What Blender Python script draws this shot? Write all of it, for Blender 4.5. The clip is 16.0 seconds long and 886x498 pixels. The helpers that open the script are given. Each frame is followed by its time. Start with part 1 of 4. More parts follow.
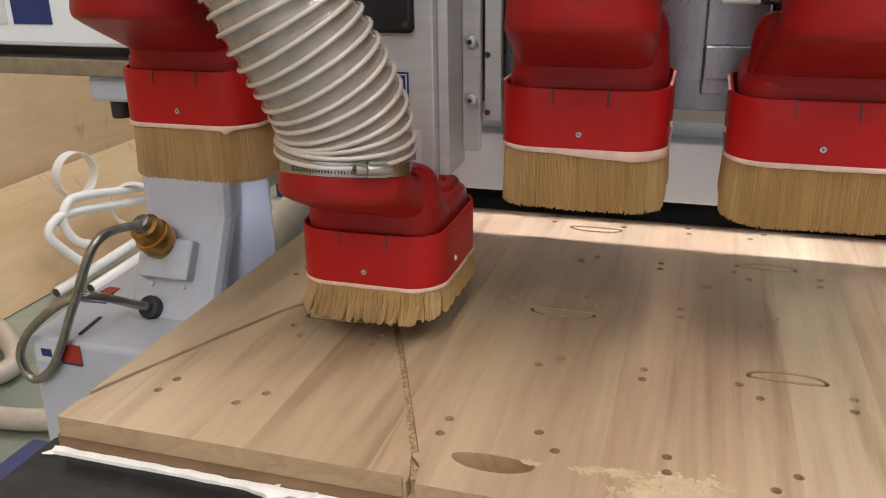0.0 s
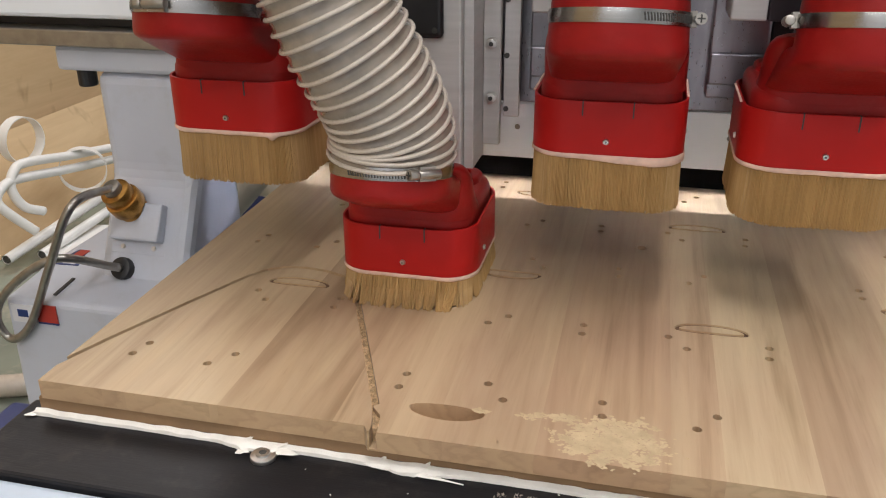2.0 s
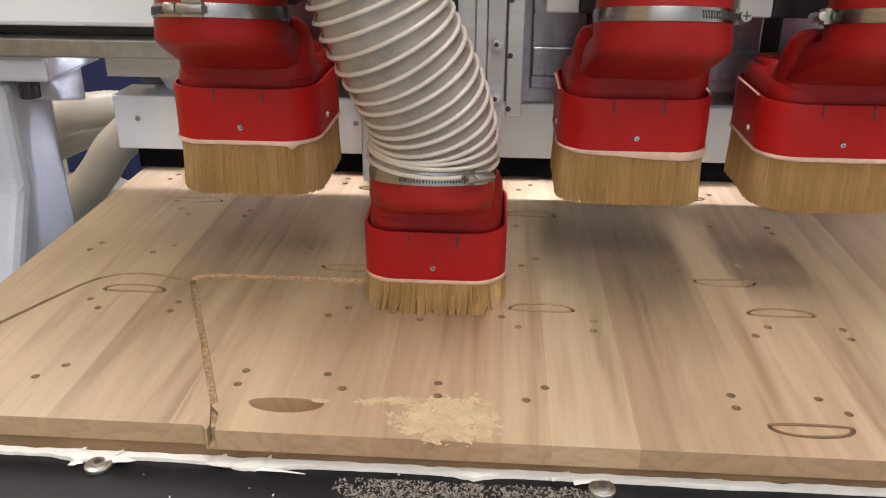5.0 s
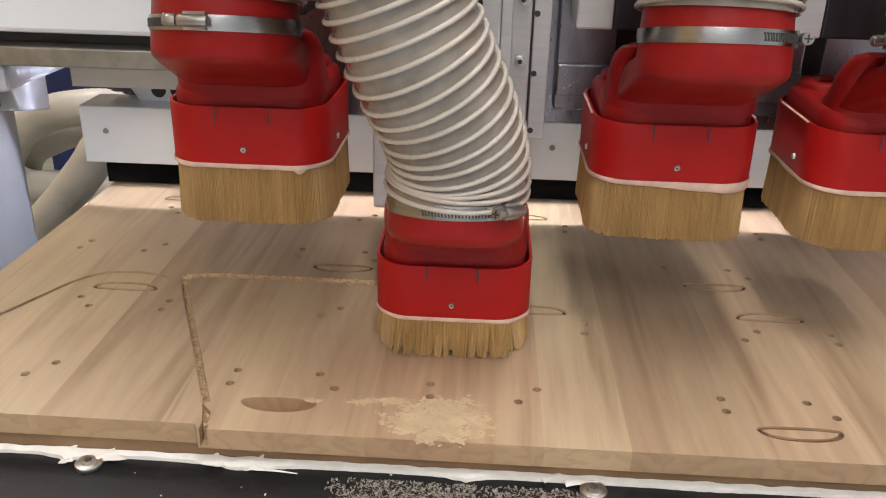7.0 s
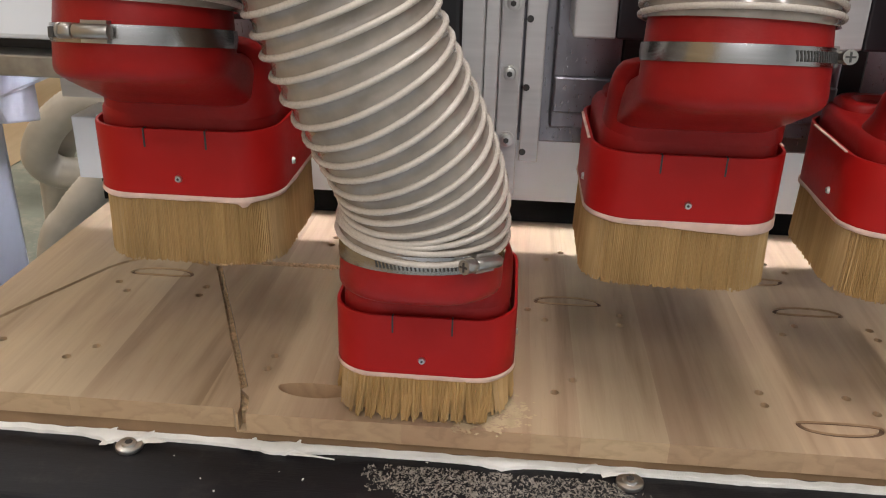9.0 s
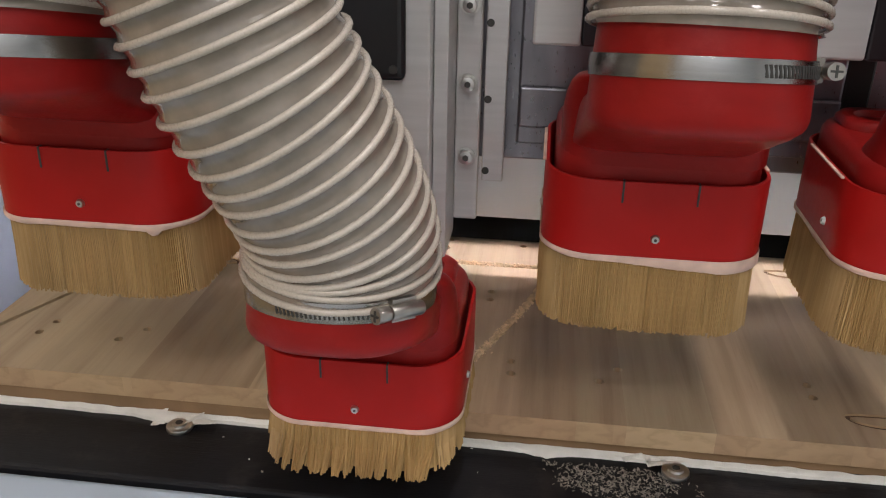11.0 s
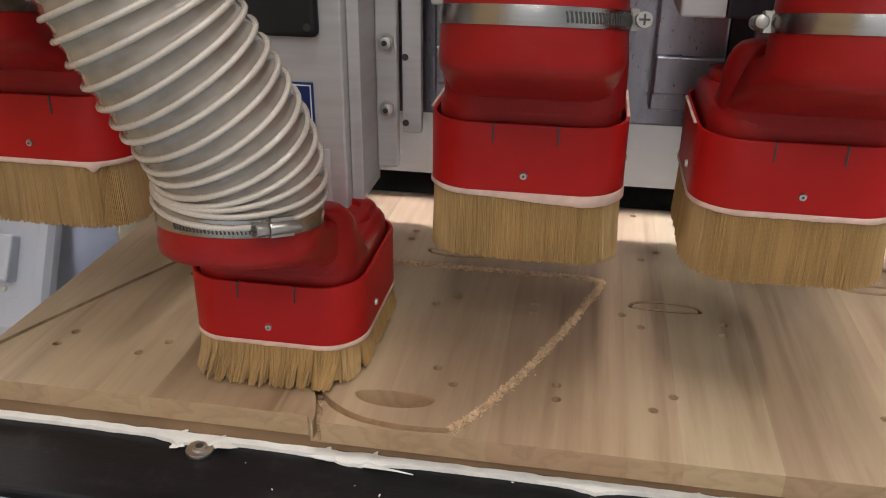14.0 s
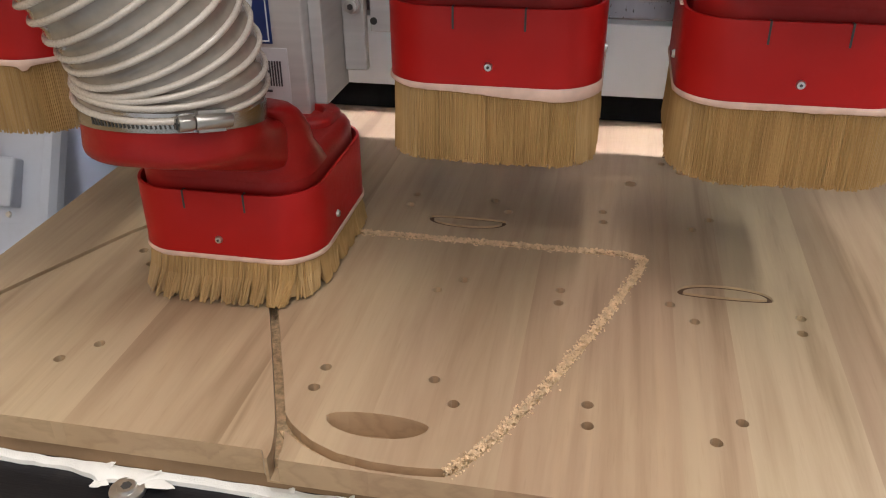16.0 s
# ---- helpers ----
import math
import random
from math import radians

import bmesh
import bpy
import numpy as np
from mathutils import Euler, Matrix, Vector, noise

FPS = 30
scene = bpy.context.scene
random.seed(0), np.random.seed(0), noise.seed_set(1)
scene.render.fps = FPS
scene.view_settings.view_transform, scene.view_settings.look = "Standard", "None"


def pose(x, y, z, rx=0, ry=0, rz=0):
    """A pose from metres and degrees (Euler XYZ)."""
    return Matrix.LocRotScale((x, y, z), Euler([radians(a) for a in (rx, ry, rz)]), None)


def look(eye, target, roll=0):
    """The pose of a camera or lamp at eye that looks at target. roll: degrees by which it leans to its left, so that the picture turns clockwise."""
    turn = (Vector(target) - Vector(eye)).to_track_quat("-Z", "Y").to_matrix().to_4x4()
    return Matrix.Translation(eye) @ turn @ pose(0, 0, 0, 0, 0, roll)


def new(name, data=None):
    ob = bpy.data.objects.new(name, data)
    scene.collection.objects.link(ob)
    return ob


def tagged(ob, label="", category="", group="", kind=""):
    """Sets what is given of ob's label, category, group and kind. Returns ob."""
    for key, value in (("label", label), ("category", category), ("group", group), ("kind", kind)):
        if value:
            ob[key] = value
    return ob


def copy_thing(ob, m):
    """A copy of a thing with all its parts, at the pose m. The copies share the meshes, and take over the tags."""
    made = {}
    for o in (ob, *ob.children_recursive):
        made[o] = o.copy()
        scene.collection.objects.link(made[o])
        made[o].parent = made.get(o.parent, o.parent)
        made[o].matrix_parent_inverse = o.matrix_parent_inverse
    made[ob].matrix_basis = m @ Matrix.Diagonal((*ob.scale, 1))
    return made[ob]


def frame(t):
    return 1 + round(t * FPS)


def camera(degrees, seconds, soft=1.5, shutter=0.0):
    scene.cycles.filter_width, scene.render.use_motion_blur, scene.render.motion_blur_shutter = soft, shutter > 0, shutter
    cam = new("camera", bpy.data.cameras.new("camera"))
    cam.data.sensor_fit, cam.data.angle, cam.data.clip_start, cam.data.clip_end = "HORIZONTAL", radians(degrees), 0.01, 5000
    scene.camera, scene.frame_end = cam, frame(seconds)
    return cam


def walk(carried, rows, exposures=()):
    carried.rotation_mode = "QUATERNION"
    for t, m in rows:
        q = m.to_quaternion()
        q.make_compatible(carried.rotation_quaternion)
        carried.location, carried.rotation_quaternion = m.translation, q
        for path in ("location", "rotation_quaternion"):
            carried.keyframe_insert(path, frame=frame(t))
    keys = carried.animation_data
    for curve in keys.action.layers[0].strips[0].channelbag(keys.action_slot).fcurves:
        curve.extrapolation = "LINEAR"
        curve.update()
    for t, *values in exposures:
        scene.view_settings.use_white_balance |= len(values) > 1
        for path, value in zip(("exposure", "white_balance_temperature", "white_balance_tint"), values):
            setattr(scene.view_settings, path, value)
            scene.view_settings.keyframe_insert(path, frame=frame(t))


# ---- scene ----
cam = camera(55.2, 16.0, soft=1.1)
PATH = [
    (0, (0.176, -0.469, 1.211), (-0.374, 1.317, 0.499), -0.9),
    (0.5, (0.171, -0.505, 1.215), (-0.365, 1.272, 0.471), -0.4),
    (1, (0.172, -0.521, 1.226), (-0.351, 1.236, 0.426), -0.6),
    (1.5, (0.178, -0.524, 1.238), (-0.307, 1.244, 0.439), -0.5),
    (2, (0.188, -0.517, 1.239), (-0.245, 1.263, 0.436), -0.4),
    (2.5, (0.2, -0.513, 1.237), (-0.178, 1.275, 0.426), -0.4),
    (3, (0.203, -0.514, 1.239), (-0.104, 1.284, 0.421), -0.0),
    (3.5, (0.207, -0.521, 1.237), (-0.038, 1.291, 0.426), 0.1),
    (6, (0.224, -0.533, 1.238), (0.14, 1.3, 0.442), 0.9),
    (6.5, (0.219, -0.534, 1.237), (0.141, 1.301, 0.446), 1.3),
    (7, (0.213, -0.535, 1.237), (0.124, 1.299, 0.444), 1.4),
    (7.5, (0.207, -0.534, 1.238), (0.106, 1.296, 0.438), 1.5),
    (8, (0.208, -0.536, 1.237), (0.093, 1.294, 0.438), 1.4),
    (10.5, (0.186, -0.539, 1.23), (-0.007, 1.27, 0.398), 1.3),
    (11, (0.19, -0.546, 1.228), (-0.026, 1.268, 0.412), 1.1),
    (11.5, (0.189, -0.554, 1.227), (-0.037, 1.267, 0.431), 1.4),
    (12, (0.187, -0.557, 1.229), (-0.045, 1.267, 0.442), 1.4),
    (12.5, (0.185, -0.551, 1.233), (-0.058, 1.266, 0.433), 1.4),
    (13, (0.182, -0.534, 1.236), (-0.077, 1.269, 0.412), 1.2),
    (13.5, (0.181, -0.516, 1.227), (-0.101, 1.283, 0.401), 1.0),
    (14, (0.182, -0.487, 1.225), (-0.125, 1.298, 0.377), 0.5),
    (14.5, (0.179, -0.452, 1.221), (-0.14, 1.314, 0.337), 0.7),
    (15, (0.173, -0.409, 1.206), (-0.155, 1.33, 0.274), 0.8),
    (15.5, (0.166, -0.366, 1.187), (-0.166, 1.361, 0.233), 0.3),
    (16, (0.173, -0.334, 1.179), (-0.181, 1.378, 0.208), -0.7),
]
EXPOSURE = [(0.0, -0.10), (3.5, -0.10), (6.0, 0.08), (7.0, 0.01), (8.0, -0.03), (10.5, -0.23), (12.5, -0.29), (14.0, -0.24), (15.0, -0.23), (16.0, -0.16)]
walk(cam, [(t, look(eye, target, roll)) for t, eye, target, roll in PATH], EXPOSURE)

# ---- light ----
HEAD = [  # seconds, spindle carriage x, y and lift
    (0.0, -0.1046, 0.1912, 0.029), (0.25, -0.1055, 0.194, 0.014), (0.5, -0.106, 0.200, 0.0), (1.0, -0.094, 0.2115, -0.001), (1.5, -0.0622, 0.2115, -0.002),
    (2.0, -0.0304, 0.2120, -0.002), (2.5, 0.0022, 0.2115, -0.002), (3.0, 0.0344, 0.2105, -0.002), (3.5, 0.0664, 0.2110, -0.002),
    (5.5, 0.1980, 0.2110, -0.002), (5.75, 0.2110, 0.2055, -0.002), (6.0, 0.2107, 0.1910, -0.002), (6.5, 0.2009, 0.1633, -0.002),
    (7.0, 0.1893, 0.1357, -0.001), (7.5, 0.1788, 0.1068, -0.001), (8.0, 0.1680, 0.0782, 0.0), (10.0, 0.1200, -0.0440, 0.001),
    (10.5, 0.1057, -0.0665, 0.001), (11.0, 0.0765, -0.0785, 0.001), (11.5, 0.0429, -0.0775, 0.0), (12.0, 0.0120, -0.0655, 0.0),
    (12.5, -0.0086, -0.0425, 0.0), (13.0, -0.0205, -0.0122, 0.0), (13.5, -0.0325, 0.0170, 0.0), (14.0, -0.0448, 0.0455, 0.0),
    (14.5, -0.0559, 0.0729, 0.0), (15.0, -0.0678, 0.1010, 0.0), (15.5, -0.0790, 0.1270, 0.0), (16.0, -0.0905, 0.1540, 0.0)]


def area_lamp(name, x, y, z, sx, sy, power, color):
    data = bpy.data.lights.new(name, "AREA")
    data.shape, data.size, data.size_y, data.energy, data.color = "RECTANGLE", sx, sy, power, color
    ob = new(name, data)
    ob.matrix_world = pose(x, y, z)
    return ob


world = bpy.data.worlds.new("world")
scene.world = world
world.use_nodes = True
world.node_tree.nodes["Background"].inputs[0].default_value = (0.75, 0.85, 1.0, 1)
world.node_tree.nodes["Background"].inputs[1].default_value = 0.3
LAMPS = [(-0.9, -2.6, 14), (0.3, -2.6, 19), (1.7, -2.6, 6), (-1.5, -0.3, 3), (0.3, -0.3, 18), (1.7, -0.3, 22), (-1.5, 1.9, 20), (0.1, 1.9, 13), (1.7, 1.9, 13), (-1.4, 5.0, 26), (1.7, 5.0, 12)]
for lx, ly, lp in LAMPS:
    area_lamp("tube_light", lx, ly, 3.34, 0.20, 1.5, lp * 1.56, (1.0, 0.955, 0.955))


# ---- materials ----
def material(name, color=(0.5, 0.5, 0.5), rough=0.5, metal=0.0, **extra):
    m = bpy.data.materials.new(name)
    m.use_nodes = True
    n = m.node_tree.nodes["Principled BSDF"]
    n.inputs["Base Color"].default_value = (*color, 1)
    n.inputs["Roughness"].default_value = rough
    n.inputs["Metallic"].default_value = metal
    for key, value in extra.items():
        n.inputs[key.replace("_", " ")].default_value = value
    return m


class Nodes:
    """A short hand for building node trees."""

    def __init__(self, m):
        self.t, self.b = m.node_tree, m.node_tree.nodes["Principled BSDF"]

    def add(self, kind, **sets):
        n = self.t.nodes.new(kind)
        for k, v in sets.items():
            if k in n.inputs:
                n.inputs[k].default_value = v
            else:
                setattr(n, k, v)
        return n

    def link(self, a, b):
        self.t.links.new(a, b)

    def coords(self, scale=(1, 1, 1), turn=(0, 0, 0)):
        c, m = self.add("ShaderNodeTexCoord"), self.add("ShaderNodeMapping")
        m.inputs["Scale"].default_value, m.inputs["Rotation"].default_value = scale, turn
        self.link(c.outputs["Object"], m.inputs["Vector"])
        return m.outputs["Vector"]

    def noise(self, vec, scale, detail=4.0, rough=0.55, distort=0.0):
        n = self.add("ShaderNodeTexNoise", Scale=scale, Detail=detail, Roughness=rough, Distortion=distort)
        self.link(vec, n.inputs["Vector"])
        return n.outputs["Fac"]

    def ramp(self, fac, *stops):
        r = self.add("ShaderNodeValToRGB")
        e = r.color_ramp.elements
        while len(e) < len(stops):
            e.new(0.5)
        for s, (p, c) in zip(e, stops):
            s.position, s.color = p, (*c, 1)
        self.link(fac, r.inputs[0])
        return r.outputs[0]

    def mix(self, fac, a, b, blend="MIX"):
        x = self.add("ShaderNodeMix", data_type="RGBA", blend_type=blend)
        for s, v in ((x.inputs[0], fac), (x.inputs[6], a), (x.inputs[7], b)):
            if hasattr(v, "is_linked"):
                self.link(v, s)
            else:
                s.default_value = v if not isinstance(v, tuple) else (*v, 1)
        return x.outputs[2]

    def math(self, op, a, b=0.0):
        x = self.add("ShaderNodeMath", operation=op)
        for s, v in ((x.inputs[0], a), (x.inputs[1], b)):
            if hasattr(v, "is_linked"):
                self.link(v, s)
            else:
                s.default_value = v
        return x.outputs[0]

    def bump(self, height, strength=0.3, distance=0.001):
        u = self.add("ShaderNodeBump", Strength=strength, Distance=distance)
        self.link(height, u.inputs["Height"])
        self.link(u.outputs[0], self.b.inputs["Normal"])

    def color(self, out):
        self.link(out, self.b.inputs["Base Color"])

    def rough(self, fac, low, high):
        r = self.add("ShaderNodeMapRange")
        r.inputs["To Min"].default_value, r.inputs["To Max"].default_value = low, high
        self.link(fac, r.inputs["Value"])
        self.link(r.outputs[0], self.b.inputs["Roughness"])


def worn(name, color, rough=0.5, metal=0.0, vary=0.12, scale=8.0, stretch=(1, 1, 1), grain=0.15, depth=0.0004, dirt=None, **extra):
    """A plain surface with a slow tint change, fine grain and some dirt."""
    m = material(name, color, rough, metal, **extra)
    k = Nodes(m)
    slow = k.noise(k.coords(stretch), scale, 3)
    fine = k.noise(k.coords(stretch), scale * 22, 2)
    dark = tuple(c * (1 - vary) for c in color)
    light = tuple(min(1, c * (1 + vary)) for c in color)
    col = k.ramp(slow, (0.3, dark), (0.7, light))
    if dirt:
        spots = k.ramp(k.noise(k.coords(), scale * 3.1, 6, 0.7), (0.52, (0, 0, 0)), (0.68, (1, 1, 1)))
        col = k.mix(k.math("MULTIPLY", spots, dirt[1]), col, dirt[0])
    k.color(col)
    k.rough(fine, max(0.02, rough - 0.08), min(1, rough + 0.08))
    k.bump(fine, grain, depth)
    return m


STAVES = [  # left edge of each stave and its tone
    (-0.30, (0.458, 0.345, 0.228)), (-0.215, (0.487, 0.369, 0.242)), (-0.128, (0.448, 0.330, 0.215)), (-0.030, (0.478, 0.357, 0.233)), (0.047, (0.453, 0.334, 0.218)), (0.128, (0.434, 0.307, 0.202)), (0.227, (0.463, 0.345, 0.228)), (0.265, (0.507, 0.402, 0.268)),
    (0.329, (0.418, 0.309, 0.205)), (0.430, (0.444, 0.328, 0.217)), (0.530, (0.420, 0.305, 0.202)), (0.618, (0.322, 0.214, 0.146)), (0.72, (0.458, 0.336, 0.221))]


def wood_panel(name, stave=0.098):
    """Edge-glued solid wood: staves along y, each of its own tone, with streaks and pores."""
    m = material(name, rough=0.5)
    k = Nodes(m)
    c = k.add("ShaderNodeTexCoord")
    sep = k.add("ShaderNodeSeparateXYZ")
    k.link(c.outputs["Object"], sep.inputs[0])
    along = k.add("ShaderNodeMapRange")
    along.inputs["From Min"].default_value, along.inputs["From Max"].default_value = -0.3, 0.9
    k.link(sep.outputs[0], along.inputs["Value"])
    base = k.ramp(along.outputs[0], *[((x + 0.3) / 1.2, c) for x, c in STAVES])
    base.node.color_ramp.interpolation = "CONSTANT"
    parts = k.add("ShaderNodeSeparateColor")
    k.link(base, parts.inputs[0])
    ident = k.math("MULTIPLY", k.math("ADD", parts.outputs[0], parts.outputs[2]), 37.0)
    tone = k.add("ShaderNodeTexWhiteNoise", noise_dimensions="1D")
    k.link(ident, tone.inputs["W"])
    # grain coordinates, offset per stave
    off = k.add("ShaderNodeCombineXYZ")
    k.link(k.math("MULTIPLY", tone.outputs["Value"], 9.0), off.inputs[0])
    k.link(k.math("MULTIPLY", ident, 0.37), off.inputs[1])
    add = k.add("ShaderNodeVectorMath", operation="ADD")
    k.link(k.coords((1, 0.055, 0.6)), add.inputs[0])
    k.link(off.outputs[0], add.inputs[1])
    broad = k.noise(add.outputs[0], 24, 4, 0.55, 1.6)
    streak = k.noise(add.outputs[0], 120, 4, 0.65, 0.4)
    pores = k.noise(add.outputs[0], 520, 2, 0.6)
    figure = k.ramp(broad, (0.30, (0.70, 0.65, 0.60)), (0.43, (0.93, 0.90, 0.88)), (0.56, (1.02, 1.02, 1.01)), (0.72, (1.14, 1.135, 1.10)))
    lines = k.ramp(streak, (0.25, (0.89, 0.865, 0.84)), (0.55, (1, 1, 1)))
    dots = k.ramp(pores, (0.22, (0.92, 0.90, 0.88)), (0.40, (1, 1, 1)))
    patch = k.ramp(k.noise(k.coords((1, 0.5, 1)), 7, 3, 0.55, 0.5), (0.32, (0.95, 0.91, 0.90)), (0.68, (1.06, 1.08, 1.02)))
    base = k.mix(1.0, base, patch, "MULTIPLY")
    col = k.mix(1.0, k.mix(1.0, k.mix(1.0, base, figure, "MULTIPLY"), lines, "MULTIPLY"), dots, "MULTIPLY")
    # growth rings on the ends of the staves
    across = k.math("SUBTRACT", k.math("FRACT", k.math("ADD", k.math("DIVIDE", sep.outputs[0], stave), 40.37)), k.math("ADD", k.math("MULTIPLY", tone.outputs["Value"], 0.8), 0.1))
    high = k.math("ADD", k.math("DIVIDE", k.math("SUBTRACT", sep.outputs[2], 0.832), stave), k.math("MULTIPLY", tone.outputs["Value"], 0.5))
    ring = k.math("SQRT", k.math("ADD", k.math("MULTIPLY", across, across), k.math("MULTIPLY", high, high)))
    ring = k.math("ADD", k.math("MULTIPLY", ring, 5.0), k.math("MULTIPLY", k.noise(k.coords((1, 1, 2)), 45, 3), 2.2))
    rings = k.ramp(k.math("FRACT", ring), (0.0, (0.89, 0.86, 0.82)), (0.3, (1.0, 0.98, 0.95)), (0.75, (1.05, 1.03, 0.99)), (1.0, (0.92, 0.89, 0.85)))
    geo = k.add("ShaderNodeNewGeometry")
    nrm = k.add("ShaderNodeSeparateXYZ")
    k.link(geo.outputs["Normal"], nrm.inputs[0])
    end = k.math("GREATER_THAN", k.math("ABSOLUTE", nrm.outputs[1]), 0.8)
    col = k.mix(end, col, k.mix(1.0, k.mix(1.0, base, (1.08, 1.02, 0.97), "MULTIPLY"), rings, "MULTIPLY"))
    k.color(col)
    k.rough(broad, 0.33, 0.50)
    k.bump(k.math("ADD", streak, pores), 0.12, 0.0004)
    return m


M_WOOD = wood_panel("laminated_wood")
M_MDF = worn("spoilboard_fibre", (0.27, 0.165, 0.085), 0.8, vary=0.2, scale=18, grain=0.5)
# dark brown for recess floors; in the dowel holes it stands for shade
M_RECESS = worn("dark_recess_wood", (0.125, 0.070, 0.038), 0.8, vary=0.4, scale=70, grain=0.6)
M_DUST = worn("sawdust", (0.75, 0.545, 0.34), 0.95, vary=0.25, scale=160, grain=0.6)
M_DUSTPALE = worn("pale_sawdust", (0.53, 0.41, 0.25), 0.95, vary=0.12, scale=90, grain=0.6)
M_DUSTDARK = worn("packed_sawdust", (0.64, 0.455, 0.26), 0.95, vary=0.35, scale=220, grain=0.8, depth=0.001)
M_CHIPS = worn("grey_chips", (0.26, 0.235, 0.20), 0.9, vary=0.6, scale=300, grain=0.5)
M_WALL = worn("grey_wall_paint", (0.33, 0.34, 0.36), 0.7, vary=0.1, scale=2)
M_RED = worn("red_plastic", (0.42, 0.0105, 0.009), 0.42, vary=0.14, scale=9, grain=0.10, depth=0.0006, dirt=((0.46, 0.025, 0.02), 0.18), Specular_IOR_Level=0.2)
M_REDSHELL = worn("red_hood_plastic", (0.275, 0.010, 0.009), 0.38, vary=0.2, scale=14, stretch=(1, 1, 2.2), grain=0.12, depth=0.0008, dirt=((0.36, 0.04, 0.032), 0.2), Specular_IOR_Level=0.2)
M_TAPE = worn("glue_seam", (0.72, 0.50, 0.40), 0.6, vary=0.2, scale=40, grain=0.4)
M_STEEL = worn("stainless_band", (0.36, 0.355, 0.35), 0.2, 1.0, vary=0.1, scale=30, stretch=(1, 1, 8))
M_STEELDARK = material("band_slot", (0.05, 0.048, 0.045), 0.6)
M_SCREW = worn("zinc_screw", (0.66, 0.65, 0.63), 0.32, 1.0, vary=0.15, scale=90)
M_ALU = worn("brushed_aluminium", (0.62, 0.61, 0.60), 0.40, 0.2, vary=0.06, scale=12, stretch=(1, 1, 14), grain=0.1)
M_ALUPLATE = worn("machined_plate", (0.30, 0.29, 0.325), 0.30, 0.8, vary=0.32, scale=10, stretch=(3, 1, 0.6), grain=0.12)
M_DARKPLATE = worn("dark_steel_plate", (0.045, 0.040, 0.046), 0.4, 0.5, vary=0.3, scale=9, stretch=(3, 1, 0.6), grain=0.15)
M_GREYPAINT = worn("pale_grey_paint", (0.55, 0.58, 0.65), 0.42, vary=0.05, scale=5, grain=0.2, depth=0.0006, dirt=((0.42, 0.42, 0.42), 0.25))
M_WHITE = worn("white_paint", (0.85, 0.89, 0.93), 0.4, vary=0.04, scale=6, grain=0.15)
M_PANEL = worn("pale_blue_panel_paint", (0.50, 0.58, 0.68), 0.4, vary=0.05, scale=6, grain=0.15, dirt=((0.42, 0.46, 0.52), 0.3))
M_BLACK = worn("black_plastic", (0.014, 0.014, 0.016), 0.42, vary=0.3, scale=30, grain=0.2)
M_BED = worn("black_bed_sheet", (0.009, 0.009, 0.011), 0.45, vary=0.45, scale=9, stretch=(0.35, 4, 1), grain=0.3, depth=0.0006, dirt=((0.05, 0.042, 0.038), 0.4), Specular_IOR_Level=0.3)
M_BLUE = worn("navy_paint", (0.012, 0.022, 0.10), 0.4, vary=0.2, scale=10)
M_SIGNBLUE = material("sign_blue", (0.012, 0.035, 0.16), 0.35)
M_LABEL = worn("label_film", (0.68, 0.69, 0.72), 0.3, vary=0.04, scale=20)
M_INK = material("label_ink", (0.05, 0.05, 0.06), 0.5)
M_FOAM = worn("torn_white_foam", (0.88, 0.86, 0.80), 0.8, vary=0.06, scale=60, grain=0.6, depth=0.001)
M_BRASS = worn("amber_brass", (0.42, 0.22, 0.055), 0.3, 0.8, vary=0.3, scale=60)
M_FLOOR = worn("worn_green_concrete", (0.215, 0.245, 0.20), 0.5, vary=0.4, scale=2.2, grain=0.3, dirt=((0.40, 0.36, 0.29), 0.8))
M_CONDUIT = worn("steel_conduit", (0.36, 0.34, 0.31), 0.32, 0.9, vary=0.15, scale=60)
M_PVC = worn("white_enamel_pipe", (0.80, 0.80, 0.78), 0.3, vary=0.05, scale=12)
M_REDSTICK = material("red_sticker", (0.42, 0.03, 0.02), 0.4)


M_CURTAIN = material("black_rubber", (0.004, 0.004, 0.004), 0.9, Specular_IOR_Level=0.05)
M_LED = material("light_strip", (0.9, 0.9, 0.9), 0.5, Emission_Color=(0.86, 0.86, 1.0, 1), Emission_Strength=420.0)


def brush_fibre():
    m = material("brush_fibre", (0.4, 0.27, 0.12), 0.55)
    k = Nodes(m)
    g = k.add("ShaderNodeNewGeometry")
    broad = k.noise(k.coords((1, 1, 0.25)), 55, 3)
    a = k.ramp(g.outputs["Random Per Island"], (0, (0.385, 0.236, 0.088)), (0.5, (0.425, 0.267, 0.104)), (1, (0.465, 0.303, 0.126)))
    b = k.ramp(broad, (0.3, (0.80, 0.77, 0.72)), (0.65, (1.05, 1.03, 1.0)))
    k.color(k.mix(1.0, a, b, "MULTIPLY"))
    return m


M_FIBRE = brush_fibre()


def hose_film():
    m = material("clear_hose_film", (0.53, 0.47, 0.41), 0.22)
    k = Nodes(m)
    n = k.noise(k.coords(), 32, 4, 0.6)
    k.color(k.ramp(n, (0.3, (0.25, 0.211, 0.172)), (0.7, (0.41, 0.352, 0.292))))
    k.bump(k.noise(k.coords(), 60, 2), 0.3, 0.0012)
    k.b.inputs["Transmission Weight"].default_value = 0.25
    k.b.inputs["IOR"].default_value = 1.3
    k.b.inputs["Coat Weight"].default_value = 1.0
    k.b.inputs["Coat Roughness"].default_value = 0.10
    return m


